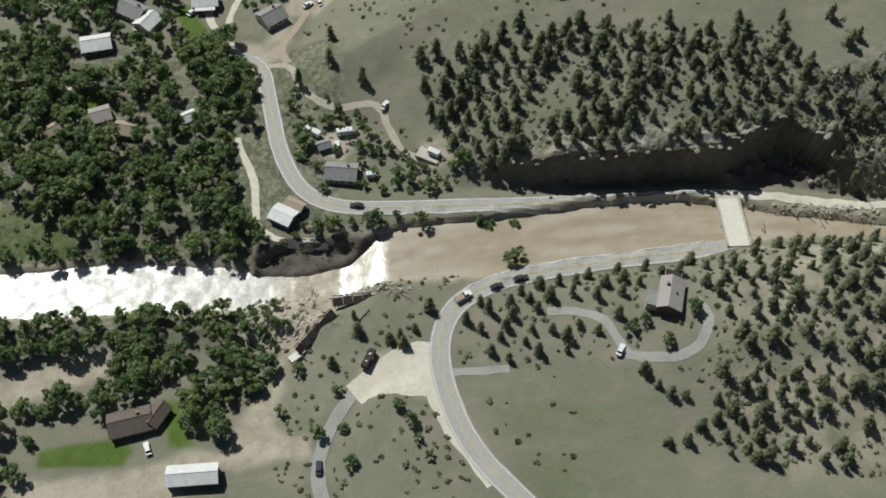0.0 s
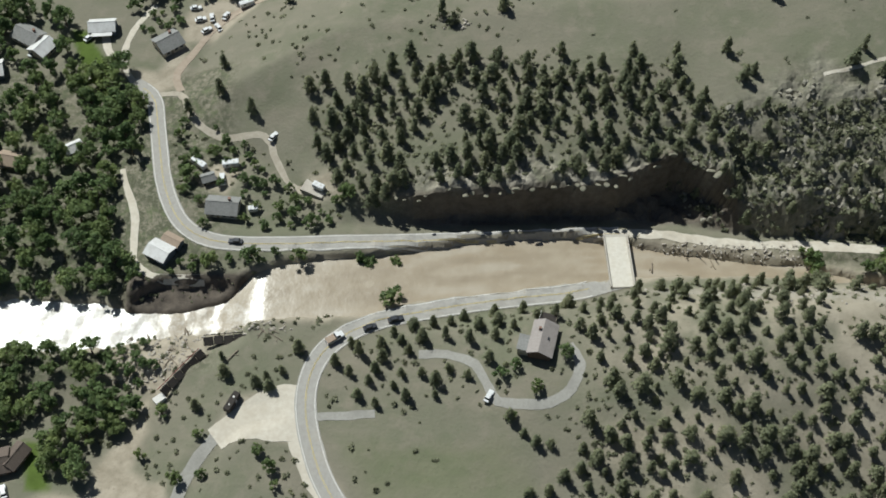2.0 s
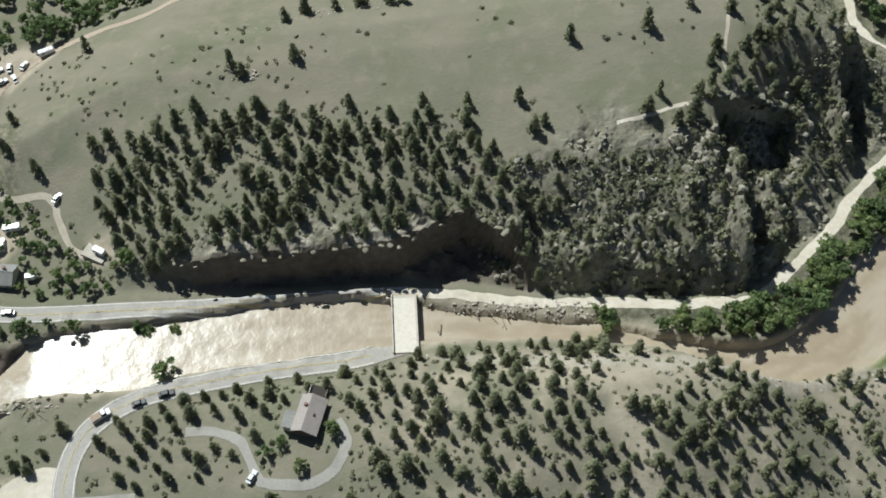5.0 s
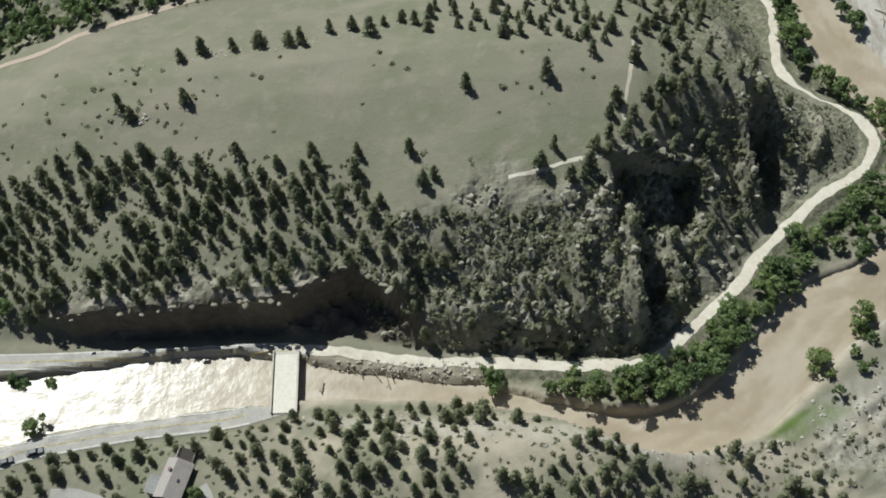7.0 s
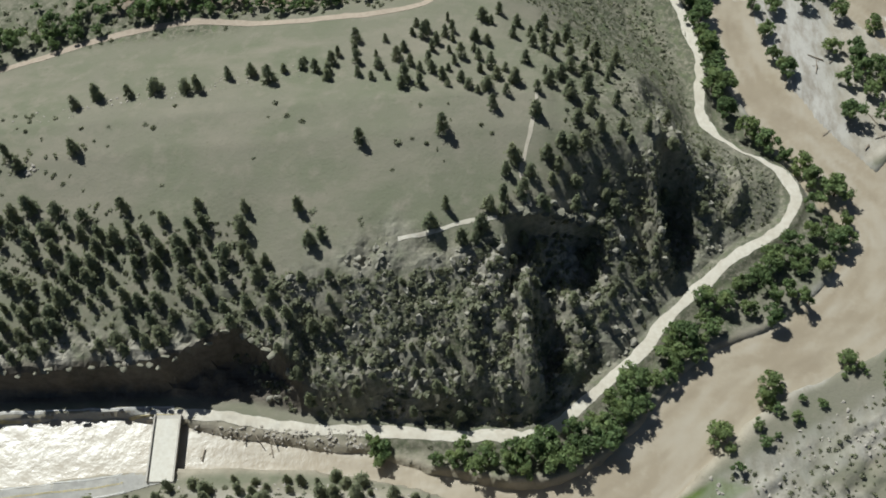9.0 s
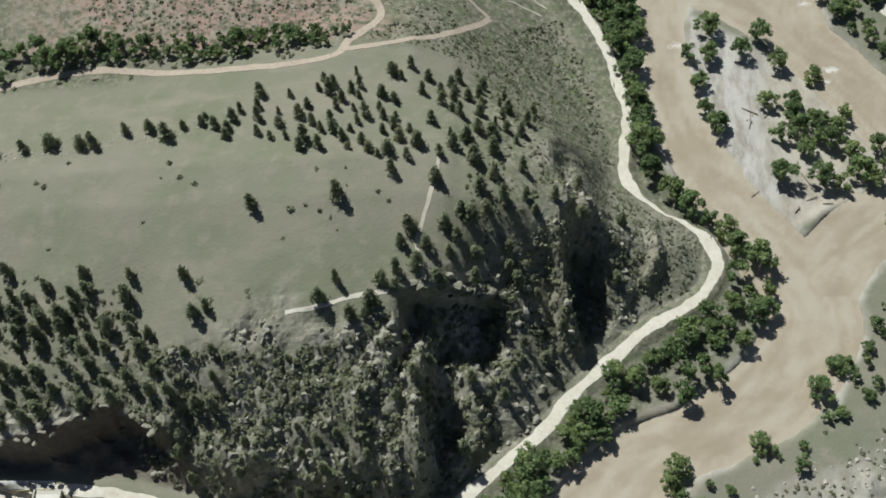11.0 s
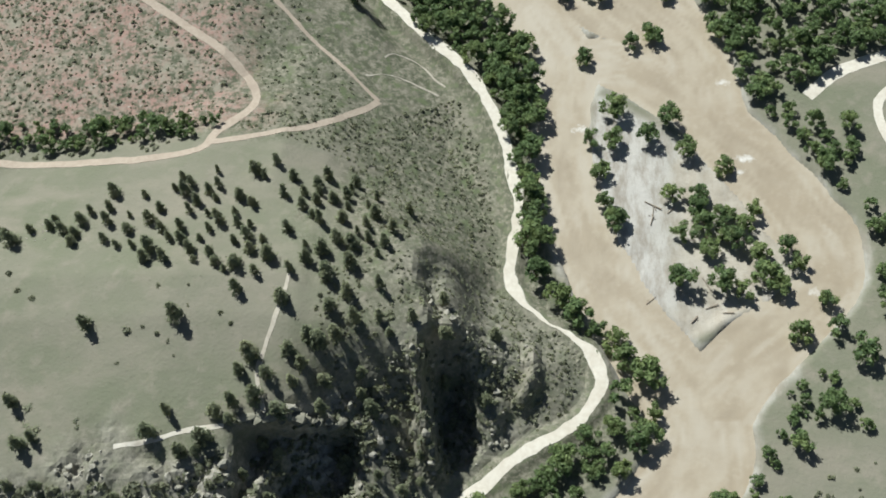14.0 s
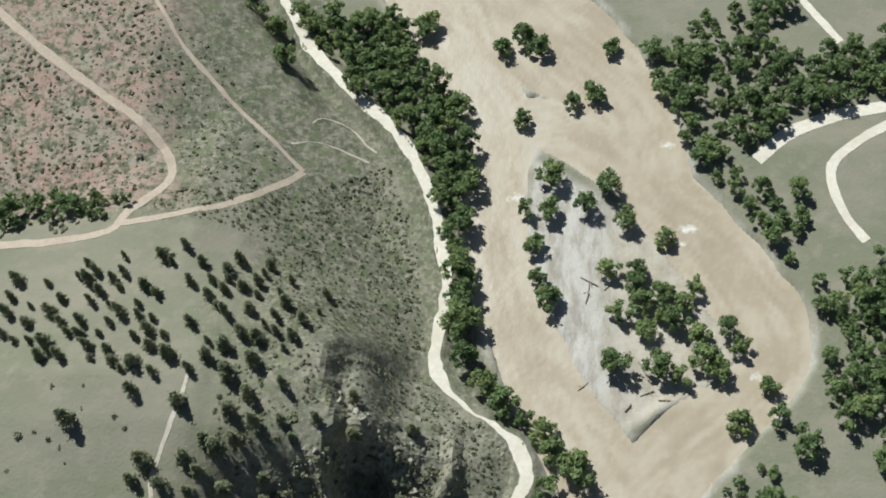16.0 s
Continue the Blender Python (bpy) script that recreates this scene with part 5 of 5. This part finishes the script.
ISLAND_TREES = [(332, 447), (349, 454), (357, 457), (342, 423), (354, 411), (361, 419), (366, 405), (379, 399), (337, 396), (338, 384), (341, 376), (334, 410), (341, 409), (361, 387), (369, 387), (378, 379), (364, 372), (372, 366), (381, 369), (388, 364),
                (362, 354), (375, 354), (382, 351), (389, 356), (393, 353), (397, 366), (400, 361), (387, 381), (371, 376), (369, 381), (377, 372), (384, 375), (398, 336), (410, 338), (408, 348), (417, 330), (331, 484), (324, 478), (337, 479), (363, 478)]
BANK_TREES = [(273, 457), (285, 454), (290, 474), (283, 485), (270, 486), (295, 489), (298, 449), (306, 441), (309, 452), (312, 436), (312, 427), (311, 414), (312, 403), (313, 390), (315, 379), (316, 367), (312, 366), (315, 355), (322, 346), (328, 340), (334, 336),
              (340, 332), (301, 461), (260, 494), (252, 488), (239, 485), (232, 494), (247, 466), (279, 470), (291, 463), (264, 478), (304, 433), (343, 326), (350, 320), (351, 308), (346, 298)]
STRIP_TREES = [(339, 302), (341, 289), (331, 293), (327, 281), (330, 276), (319, 283), (320, 270), (313, 273), (305, 275), (311, 282), (297, 270), (290, 262), (294, 256), (285, 257), (279, 247), (271, 247), (264, 240), (258, 233), (270, 236), (262, 228), (216, 221), (222, 218),
               (231, 219), (236, 216), (244, 221), (252, 230), (262, 233), (266, 229), (225, 222), (190, 226), (192, 223), (210, 220), (243, 226), (257, 224), (298, 228), (316, 246), (314, 241), (343, 254), (363, 272), (371, 281)]
YARD_TREES = [(-22, 252.5), (-27, 263), (-6, 244), (6, 249), (12, 246), (18, 242), (24, 243), (12, 252), (27, 250), (31, 251), (4, 260), (-4, 268), (-20, 242), (-15, 279), (-19, 274), (35, 229), (38, 227.5), (47.5, 228), (14, 228), (6, 229.5), (-2, 228), (-22, 227), (-16, 226),
              (81, 179), (92, 174), (86, 182), (84, 165), (102, 184), (-10, 138), (-12, 150), (14, 139.5), (11, 145), (9, 151), (5, 156.5), (-14, 163), (-27, 172), (-32, 158), (-20, 149)]
for x, y in pick(ISLAND_TREES, 4):
    plant("broadleaf_tree", BROADS, x, y, rng.uniform(0.85, 1.2), "leafy green cottonwood on the flooded gravel island", "trees on the gravel island", z=max(0.6, float(ground_z(x, y))))
for x, y in pick(BANK_TREES, 4):
    plant("broadleaf_tree", BROADS, x, y, rng.uniform(0.95, 1.4), "dense green cottonwood on the river bank", "trees on the river bank", z=max(0.8, float(ground_z(x, y))))
for x, y in pick(STRIP_TREES, 4):
    plant("broadleaf_tree", BROADS, x, y, rng.uniform(0.7, 1.2), "green streamside tree between road and river", "trees between road and river", z=max(0.8, float(ground_z(x, y))))
for x, y in pick(YARD_TREES, 4):
    plant("broadleaf_tree", BROADS, x, y, rng.uniform(0.45, 0.85), "small leafy green tree beside a yard or road", "small trees by yards and roads")
plant("broadleaf_tree", BROADS, 46.5, 211.5, 0.85, "round bright green tree standing on the flooded bank", "small trees by yards and roads", z=2.2)
WEST = [(-165, 340), (-151, 345), (-83, 345), (-55, 316), (-47, 302), (-46, 280), (-50, 259), (-47, 226), (-55, 219), (-73, 216), (-92, 217), (-80, 224), (-101, 224), (-133, 240), (-165, 245)]
SOUTHWEST = [(-165, 192), (-125, 192), (-103, 195), (-79, 194), (-51, 196), (-44, 188), (-35, 178), (-36, 170), (-46, 163), (-51, 152), (-60, 154), (-62, 172), (-77, 167), (-90, 166), (-94, 182), (-124, 179), (-165, 178)]
EAST_WOOD = [(374, 475), (387, 487), (408, 497), (428, 500), (414, 479), (435, 474), (470, 482), (470, 460), (433, 452), (417, 440), (403, 432), (408, 420), (425, 419), (427, 404), (421, 396), (425, 388), (437, 387), (470, 400), (470, 340), (428, 336), (424, 349), (426, 371), (420, 388), (405, 410), (396, 420), (386, 437), (376, 450)]
riverside = scatter([(-135, 215), (-92, 217), (-60, 217), (-42, 219), (-40, 228), (-60, 224), (-95, 222), (-135, 222)], 5.2, 200, roads=False)
west = scatter(WEST, 5.8, 1500, keep=lambda x, y: 0.35 + 0.65 * clumps(x, y))
southwest = scatter(SOUTHWEST, 5.0, 900)
southwest += scatter([(-128, 165), (-111, 166), (-108, 153), (-111, 134), (-128, 134)], 6.5, 80, roads=False)
eastwood = scatter(EAST_WOOD, 4.7, 2200)
southwest += scatter([(-125, 166), (-90, 169), (-62, 173), (-50, 157), (-62, 151), (-84, 161), (-108, 160)], 5.0, 150)
for x, y in west[:150]:
    plant("broadleaf_tree", BROADS, x, y, rng.uniform(0.8, 1.4), "large leafy green tree in the village wood", "trees in the village")
for x, y in southwest[:45]:
    plant("broadleaf_tree", BROADS, x, y, rng.uniform(0.7, 1.1), "leafy green tree south of the rapids", "trees south of the rapids")
strip = [(205, 226), (245, 224.5), (256, 234), (290, 268), (318, 292), (336, 305), (341, 320), (350, 318), (350, 296), (335, 285), (325, 268), (300, 262), (283, 246), (268, 230), (240, 214), (215, 218)]
bank = [(309, 352), (310, 372), (310, 385), (307, 400), (302, 418), (295, 434), (284, 448), (262, 472), (245, 495), (285, 495), (300, 470), (313, 450), (315, 430), (313, 400), (317, 372)]
strip_trees, bank_trees = scatter(strip, 3.6, 900, keep=lambda x, y: 0.35 + 0.65 * clumps(x, y)), scatter(bank, 3.7, 900)
rest = riverside + scatter([(330, 248), (372, 270), (392, 300), (402, 322), (440, 335), (440, 315), (400, 300), (380, 262), (340, 240)], 4.2, 130, keep=lambda x, y: 0.55) + strip_trees + bank_trees + scatter([(0, 362), (60, 375), (110, 388), (160, 386), (200, 389), (200, 395), (60, 400), (0, 395)], 4.6, 330, keep=lambda x, y: 0.2 + 0.6 * clumps(x, y)) + scatter([(-62, 350), (-38, 354), (-14, 359), (4, 367), (24, 374), (10, 405), (-62, 405)], 5.0, 320, keep=lambda x, y: 0.85) + west[150:] + southwest[45:] + eastwood
low = scatter([(368, 278), (384, 300), (392, 318), (402, 326), (410, 322), (398, 304), (386, 286), (376, 274)], 3.0, 260, keep=lambda x, y: 0.75, roads=False) + scatter([(283, 212), (300, 226), (322, 244), (345, 256), (362, 268), (368, 261), (345, 246), (318, 230), (296, 212)], 3.6, 260, keep=lambda x, y: 0.6, roads=False) + scatter([(100, 386), (200, 389), (212, 400), (190, 401), (100, 396)], 2.6, 420, keep=lambda x, y: 0.75) + scatter([(-36, 296), (-8, 278), (2, 268), (14, 254), (34, 246), (34, 238), (-16, 239), (-30, 250)], 3.4, 420, keep=lambda x, y: clumps(x, y)) + scatter([(-60, 345), (-46, 330), (-34, 340), (-24, 352), (-30, 362), (-60, 360)], 3.4, 200, keep=lambda x, y: 0.7) + scatter([(-36, 226), (60, 231), (60, 228), (10, 227), (-10, 224), (-36, 222)], 3.2, 200, keep=lambda x, y: 0.6) + scatter([(-60, 190), (-36, 200), (-28, 190), (-40, 176), (-58, 178)], 3.0, 160, keep=lambda x, y: 0.6)
sow("broadleaf_wood", [(v, f) for v, f, _, _ in BROADS], [(x, y, s, s * rng.uniform(0.8, 1.05)) for x, y in rest for s in [rng.uniform(0.5, 1.3)]], LEAF, "dense green riverside woodland", "trees")
sow("green_thicket", [(v, f) for v, f, _, _ in BROADS], [(x, y, s, s * rng.uniform(0.8, 1.1)) for x, y in low for s in [rng.uniform(0.28, 0.6)]], LEAF, "low leafy green bushes along banks and yards", "bushes")

# shrubs
shrubs = []
for outline, gap, tries, keep in ((ROCKY, 1.3, 9000, lambda x, y: 0.95), ([(160, 236), (240, 231), (250, 238), (290, 277), (330, 312), (325, 318), (285, 283), (245, 243), (165, 242)], 1.5, 900, lambda x, y: 0.8), (SLOPE, 1.6, 4200, lambda x, y: (0.3 + 0.6 * clumps(x, y)) if y < 285 else 0.2), (SOUTH_HILL, 1.8, 3600, lambda x, y: 0.3 + 0.5 * clumps(y, x)),
                                  ([(0, 362), (60, 374), (200, 386), (200, 394), (60, 400), (0, 395)], 1.9, 900, lambda x, y: 0.8), ([(205, 396), (262, 412), (285, 428), (297, 400), (303, 355), (268, 350), (256, 372), (252, 385), (214, 394)], 1.3, 11000, lambda x, y: 0.45 + 0.55 * clumps(x, y)), ([(285, 290), (325, 308), (330, 325), (305, 350), (285, 345)], 1.35, 3600, lambda x, y: 0.5 + 0.5 * clumps(x, y)),
                                  ([(110, 392), (200, 390), (216, 410), (200, 430), (150, 475), (110, 475)], 1.5, 4200, lambda x, y: 0.3 + 0.7 * clumps(x, y)), ([(215, 425), (232, 398), (258, 416), (225, 460), (200, 485), (165, 485), (175, 458)], 1.5, 2200, lambda x, y: 0.3 + 0.7 * clumps(x, y)), ([(262, 285), (300, 318), (320, 326), (300, 345), (262, 345), (250, 325)], 1.5, 3000, lambda x, y: 0.85),
                                  ([(-36, 298), (-10, 280), (20, 262), (30, 245), (-20, 245), (-34, 262)], 2.2, 500, lambda x, y: 0.7), ([(140, 330), (60, 300), (60, 340), (230, 340), (230, 300)], 3, 130, lambda x, y: 0.4), ([(-60, 178), (-14, 190), (30, 194), (60, 202), (60, 120), (-30, 120), (-40, 150)], 2.0, 900, lambda x, y: 0.25 if x > 28 and y < 165 else clumps(x, y)), ([(30, 196), (120, 212), (120, 150), (60, 176)], 1.9, 900, lambda x, y: clumps(x, y)), ([(-38, 300), (-20, 345), (60, 345), (110, 300), (30, 290)], 2.0, 600, lambda x, y: 0.5 * clumps(x, y)),
                                  ([(190, 226), (245, 224), (300, 275), (345, 305), (345, 318), (330, 300), (250, 232)], 1.8, 500, lambda x, y: 0.8), ([(262, 196), (312, 224), (380, 255), (390, 225), (300, 185)], 1.5, 1800, lambda x, y: 0.25 + 0.6 * clumps(x, y)),
                                  ([(-44, 228), (60, 231), (60, 226), (4, 224), (-20, 214), (-42, 212)], 1.5, 420, lambda x, y: 0.85), ([(-60, 186), (-36, 202), (-10, 206), (60, 209), (60, 204), (20, 196), (-14, 196), (-30, 180)], 1.6, 420, lambda x, y: 0.6), ([(350, 262), (470, 330), (470, 300), (400, 270), (372, 240)], 2.2, 300, lambda x, y: 0.6), ([(-165, 214), (-44, 217), (-44, 230), (-165, 240)], 1.8, 500, lambda x, y: 0.5)):
    for x, y in scatter(outline, gap, tries, keep=keep):
        s = rng.uniform(0.9, 2.4) * rng.uniform(0.6, 1) if outline is ROCKY else 0.5 + 0.8 * rng.uniform() ** 2.5 if gap < 1.6 else rng.uniform(0.6, 1.5)
        shrubs.append((x, y, s, s * rng.uniform(0.7, 1.1)))
shrubs += [(172, 292, 2.4, 0.5), (171, 287, 2.6, 0.5), (174.5, 286, 1.8, 0.6), (168, 289, 1.2, 0.5), (186, 288, 1.3, 0.6), (187, 286, 1.0, 0.6), (150, 312, 0.9, 0.6), (196, 304, 0.9, 0.6), (120, 305, 1.0, 0.5)]
sow("scrub_bushes", SHRUBS, shrubs, SHRUB, "low grey-green scrub on dry slopes", "shrubs")


def boulder_mesh(seed):
    """A split, weathered block: a ball cut by random planes and roughened."""
    g = random.Random(seed)
    bm = bmesh.new()
    bmesh.ops.create_icosphere(bm, subdivisions=2, radius=1.0)
    cuts = [(Vector((g.gauss(0, 1), g.gauss(0, 1), g.gauss(0, 0.8))).normalized(), g.uniform(0.45, 0.85)) for k in range(9)]
    for v in bm.verts:
        for nrm, far in cuts:
            over = v.co.dot(nrm) - far
            if over > 0:
                v.co -= nrm * over
        v.co *= 1 + g.uniform(-0.13, 0.13)
        v.co.z = 0.6 * v.co.z + 0.4 * round(v.co.z * 2.2) / 2.2
    return bm


ROCKS = []
for k in range(7):
    ob = part("rock", boulder_mesh(k + 1), STONE)
    ROCKS.append((np.array([v.co[:] for v in ob.data.vertices]), np.array([p.vertices[:] for p in ob.data.polygons]), ob.data))
    bpy.data.objects.remove(ob)


def rock_pile(name, places, mat, label):
    vs, fs, off = [], [], 0
    for x, y, s, sz in places:
        v, f, _ = ROCKS[int(rng.integers(len(ROCKS)))]
        a = rng.uniform(0, 6.28)
        c, q = math.cos(a), math.sin(a)
        w = np.column_stack([(v[:, 0] * c - v[:, 1] * q * 0.8) * s + x, (v[:, 0] * q + v[:, 1] * c * 0.8) * s + y, v[:, 2] * sz + float(ground_z(x, y))])
        vs.append(w), fs.append(f + off)
        off += len(v)
    return tagged(mesh_object(name, np.vstack(vs), np.vstack(fs), mat), label, "rocks", kind="stuff")


pts = rng.uniform((150, 236), (312, 335), (5200, 2))
strength = rockiness(pts[:, 0], pts[:, 1], inside(pts[:, 0], pts[:, 1], TOE))
chosen = [(float(x), float(y)) for (x, y), r in zip(pts, strength) if r > 0.45 + 0.5 * rng.uniform() and (x < 252 or rng.uniform() < 0.3) and free_spot(x, y, 0.1)]
for x, y in chosen[:110]:
    s = rng.uniform(1.1, 2.5)
    ob = new("rock_outcrop", ROCKS[int(rng.integers(len(ROCKS)))][2])
    ob.matrix_world = Matrix.LocRotScale((x, y, float(ground_z(x, y)) - 0.15 * s), Euler((rng.uniform(-0.3, 0.3), rng.uniform(-0.3, 0.3), rng.uniform(0, 6.28))), (s * 0.9, s * 0.7, s * rng.uniform(0.7, 1.3)))
    tagged(ob, "weathered tan sandstone outcrop on the steep slope", "rock", "rock outcrops")
rock_pile("loose_rock", [(x, y, s, s * rng.uniform(0.6, 1.2)) for x, y in chosen[110:520] for s in [rng.uniform(0.4, 1.2)]], STONE, "broken tan sandstone over the steep slope")
stony = rng.uniform((110, 186), (382, 262), (2400, 2))
stony = stony[(inside(stony[:, 0], stony[:, 1], STONY_BANK) > -2) & (in_channel(stony[:, 0], stony[:, 1]) < 0.3)]
bank_rows = [(float(x), float(y), s, s * 0.6) for x, y in stony[:230] for s in [rng.uniform(0.25, 1.1)]]
wash = rng.uniform((132, 222), (190, 233), (500, 2))
wash = wash[(in_channel(wash[:, 0], wash[:, 1]) < 0.6) & (wash[:, 1] < 233.5 - 0.05 * (wash[:, 0] - 132))]
bank_rows += [(float(x), float(y), s, s * 0.7) for x, y in wash[:200] for s in [rng.uniform(0.25, 0.9)]]
spoil = rng.uniform((-52, 176), (14, 204), (900, 2))
spoil = spoil[(inside(spoil[:, 0], spoil[:, 1], [(-52, 188), (-36, 200), (-14, 204), (12, 203), (14, 199), (-12, 198), (-26, 180), (-40, 182)]) > 0)]
bank_rows += [(float(x), float(y), s, s * 0.6) for x, y in spoil[:300] for s in [rng.uniform(0.25, 1.0)]]
crest = rng.uniform((60, 334), (165, 356), (500, 2))
crest = crest[np.abs(crest[:, 1] - (336 + 0.13 * (crest[:, 0] - 60)) + 4 * fbm(crest[:, 0], crest[:, 1], 20, 5)) < 3.5]
bank_rows += [(float(x), float(y), s, s * 0.6) for x, y in crest[:90] for s in [rng.uniform(0.2, 0.7)]]
bank_rows += [(float(x), float(y), s, s * 0.7) for x, y in rng.normal((73, 314), (3, 2.2), (14, 2)) for s in [rng.uniform(0.4, 1.1)]]
rock_pile("bank_stones", bank_rows, PALE_STONE, "pale boulders and rubble along the flood banks")


def driftwood(x, y, turn, long, r):
    bm = bmesh.new()
    bmesh.ops.create_cone(bm, cap_ends=True, segments=7, radius1=r, radius2=r * 0.55, depth=long, matrix=pose(0, 0, r, 0, 90, 0))
    bmesh.ops.create_cone(bm, cap_ends=True, segments=5, radius1=r * 0.5, radius2=r * 0.2, depth=long * 0.3, matrix=pose(-long * 0.2, long * 0.1, r, 90, 0, 30))
    ob = part("driftwood_log", bm, WOOD)
    ob.matrix_world = pose(x, y, max(float(ground_z(x, y)), float(water_level(np.array(x)))) + 0.1, 0, 0, turn)
    tagged(ob, "bare grey log stranded by the flood", "log", "stranded logs")


for k in range(46):
    if k < 22:
        x, y = rng.uniform(-46, 10), rng.uniform(186, 203)
        y = 196 + (y - 194) * 0.8 if x > -14 else y
    elif k < 40:
        x, y = rng.uniform(352, 398), rng.uniform(340, 402)
        if inside(np.array(x), np.array(y), ISLAND) < 0:
            continue
    else:
        x, y = rng.uniform(134, 180), rng.uniform(224, 230)
    driftwood(x, y, rng.uniform(0, 360), rng.uniform(2.5, 6.5), rng.uniform(0.14, 0.3))


LEDGES = []
for v, f, d in ROCKS:
    LEDGES.append(d.copy())
    LEDGES[-1].materials.clear()
    LEDGES[-1].materials.append(CLIFF_EDGE)


# overhanging ledges along the cliff edge and under the crag
def ledge(x, y, z, s, turn):
    ob = new("rock_ledge", LEDGES[int(rng.integers(len(LEDGES)))])
    ob.matrix_world = Matrix.LocRotScale((x, y, z), Euler((rng.uniform(-0.12, 0.05), rng.uniform(-0.1, 0.1), turn)), (s * rng.uniform(0.7, 1.5), s * rng.uniform(0.75, 1.05), s * rng.uniform(0.3, 0.6)))
    tagged(ob, "pale sandstone ledge overhanging the cliff", "rock", "cliff ledges")


for x in np.arange(48.0, 166.0, 2.6):
    col = np.arange(236.0, 262.0, 0.4)
    zs = height(np.full(col.shape, x), col)
    rise = np.argmax(np.diff(zs) + 0.02 * np.exp(-(((col[1:] - 248) / 5) ** 2)))
    if rng.uniform() < 0.45:
        continue
    size = (0.7 + 0.6 * float(ramp(46, 90, x))) * rng.uniform(0.8, 1.25)
    ledge(x + rng.uniform(-0.5, 0.5), float(col[rise]) + rng.uniform(-0.6, 1.4), float(zs[min(rise + 5, len(zs) - 1)]) - 0.5, size * rng.uniform(0.85, 1.2), rng.uniform(-0.3, 0.3))
for x in np.arange(234.0, 260.0, 2.2):
    y = 289 + 0.16 * (x - 233)
    ledge(x, y, float(ground_z(x, y + 2.0)) - 0.6, 2.6 * rng.uniform(0.8, 1.2), rng.uniform(-0.4, 0.4))
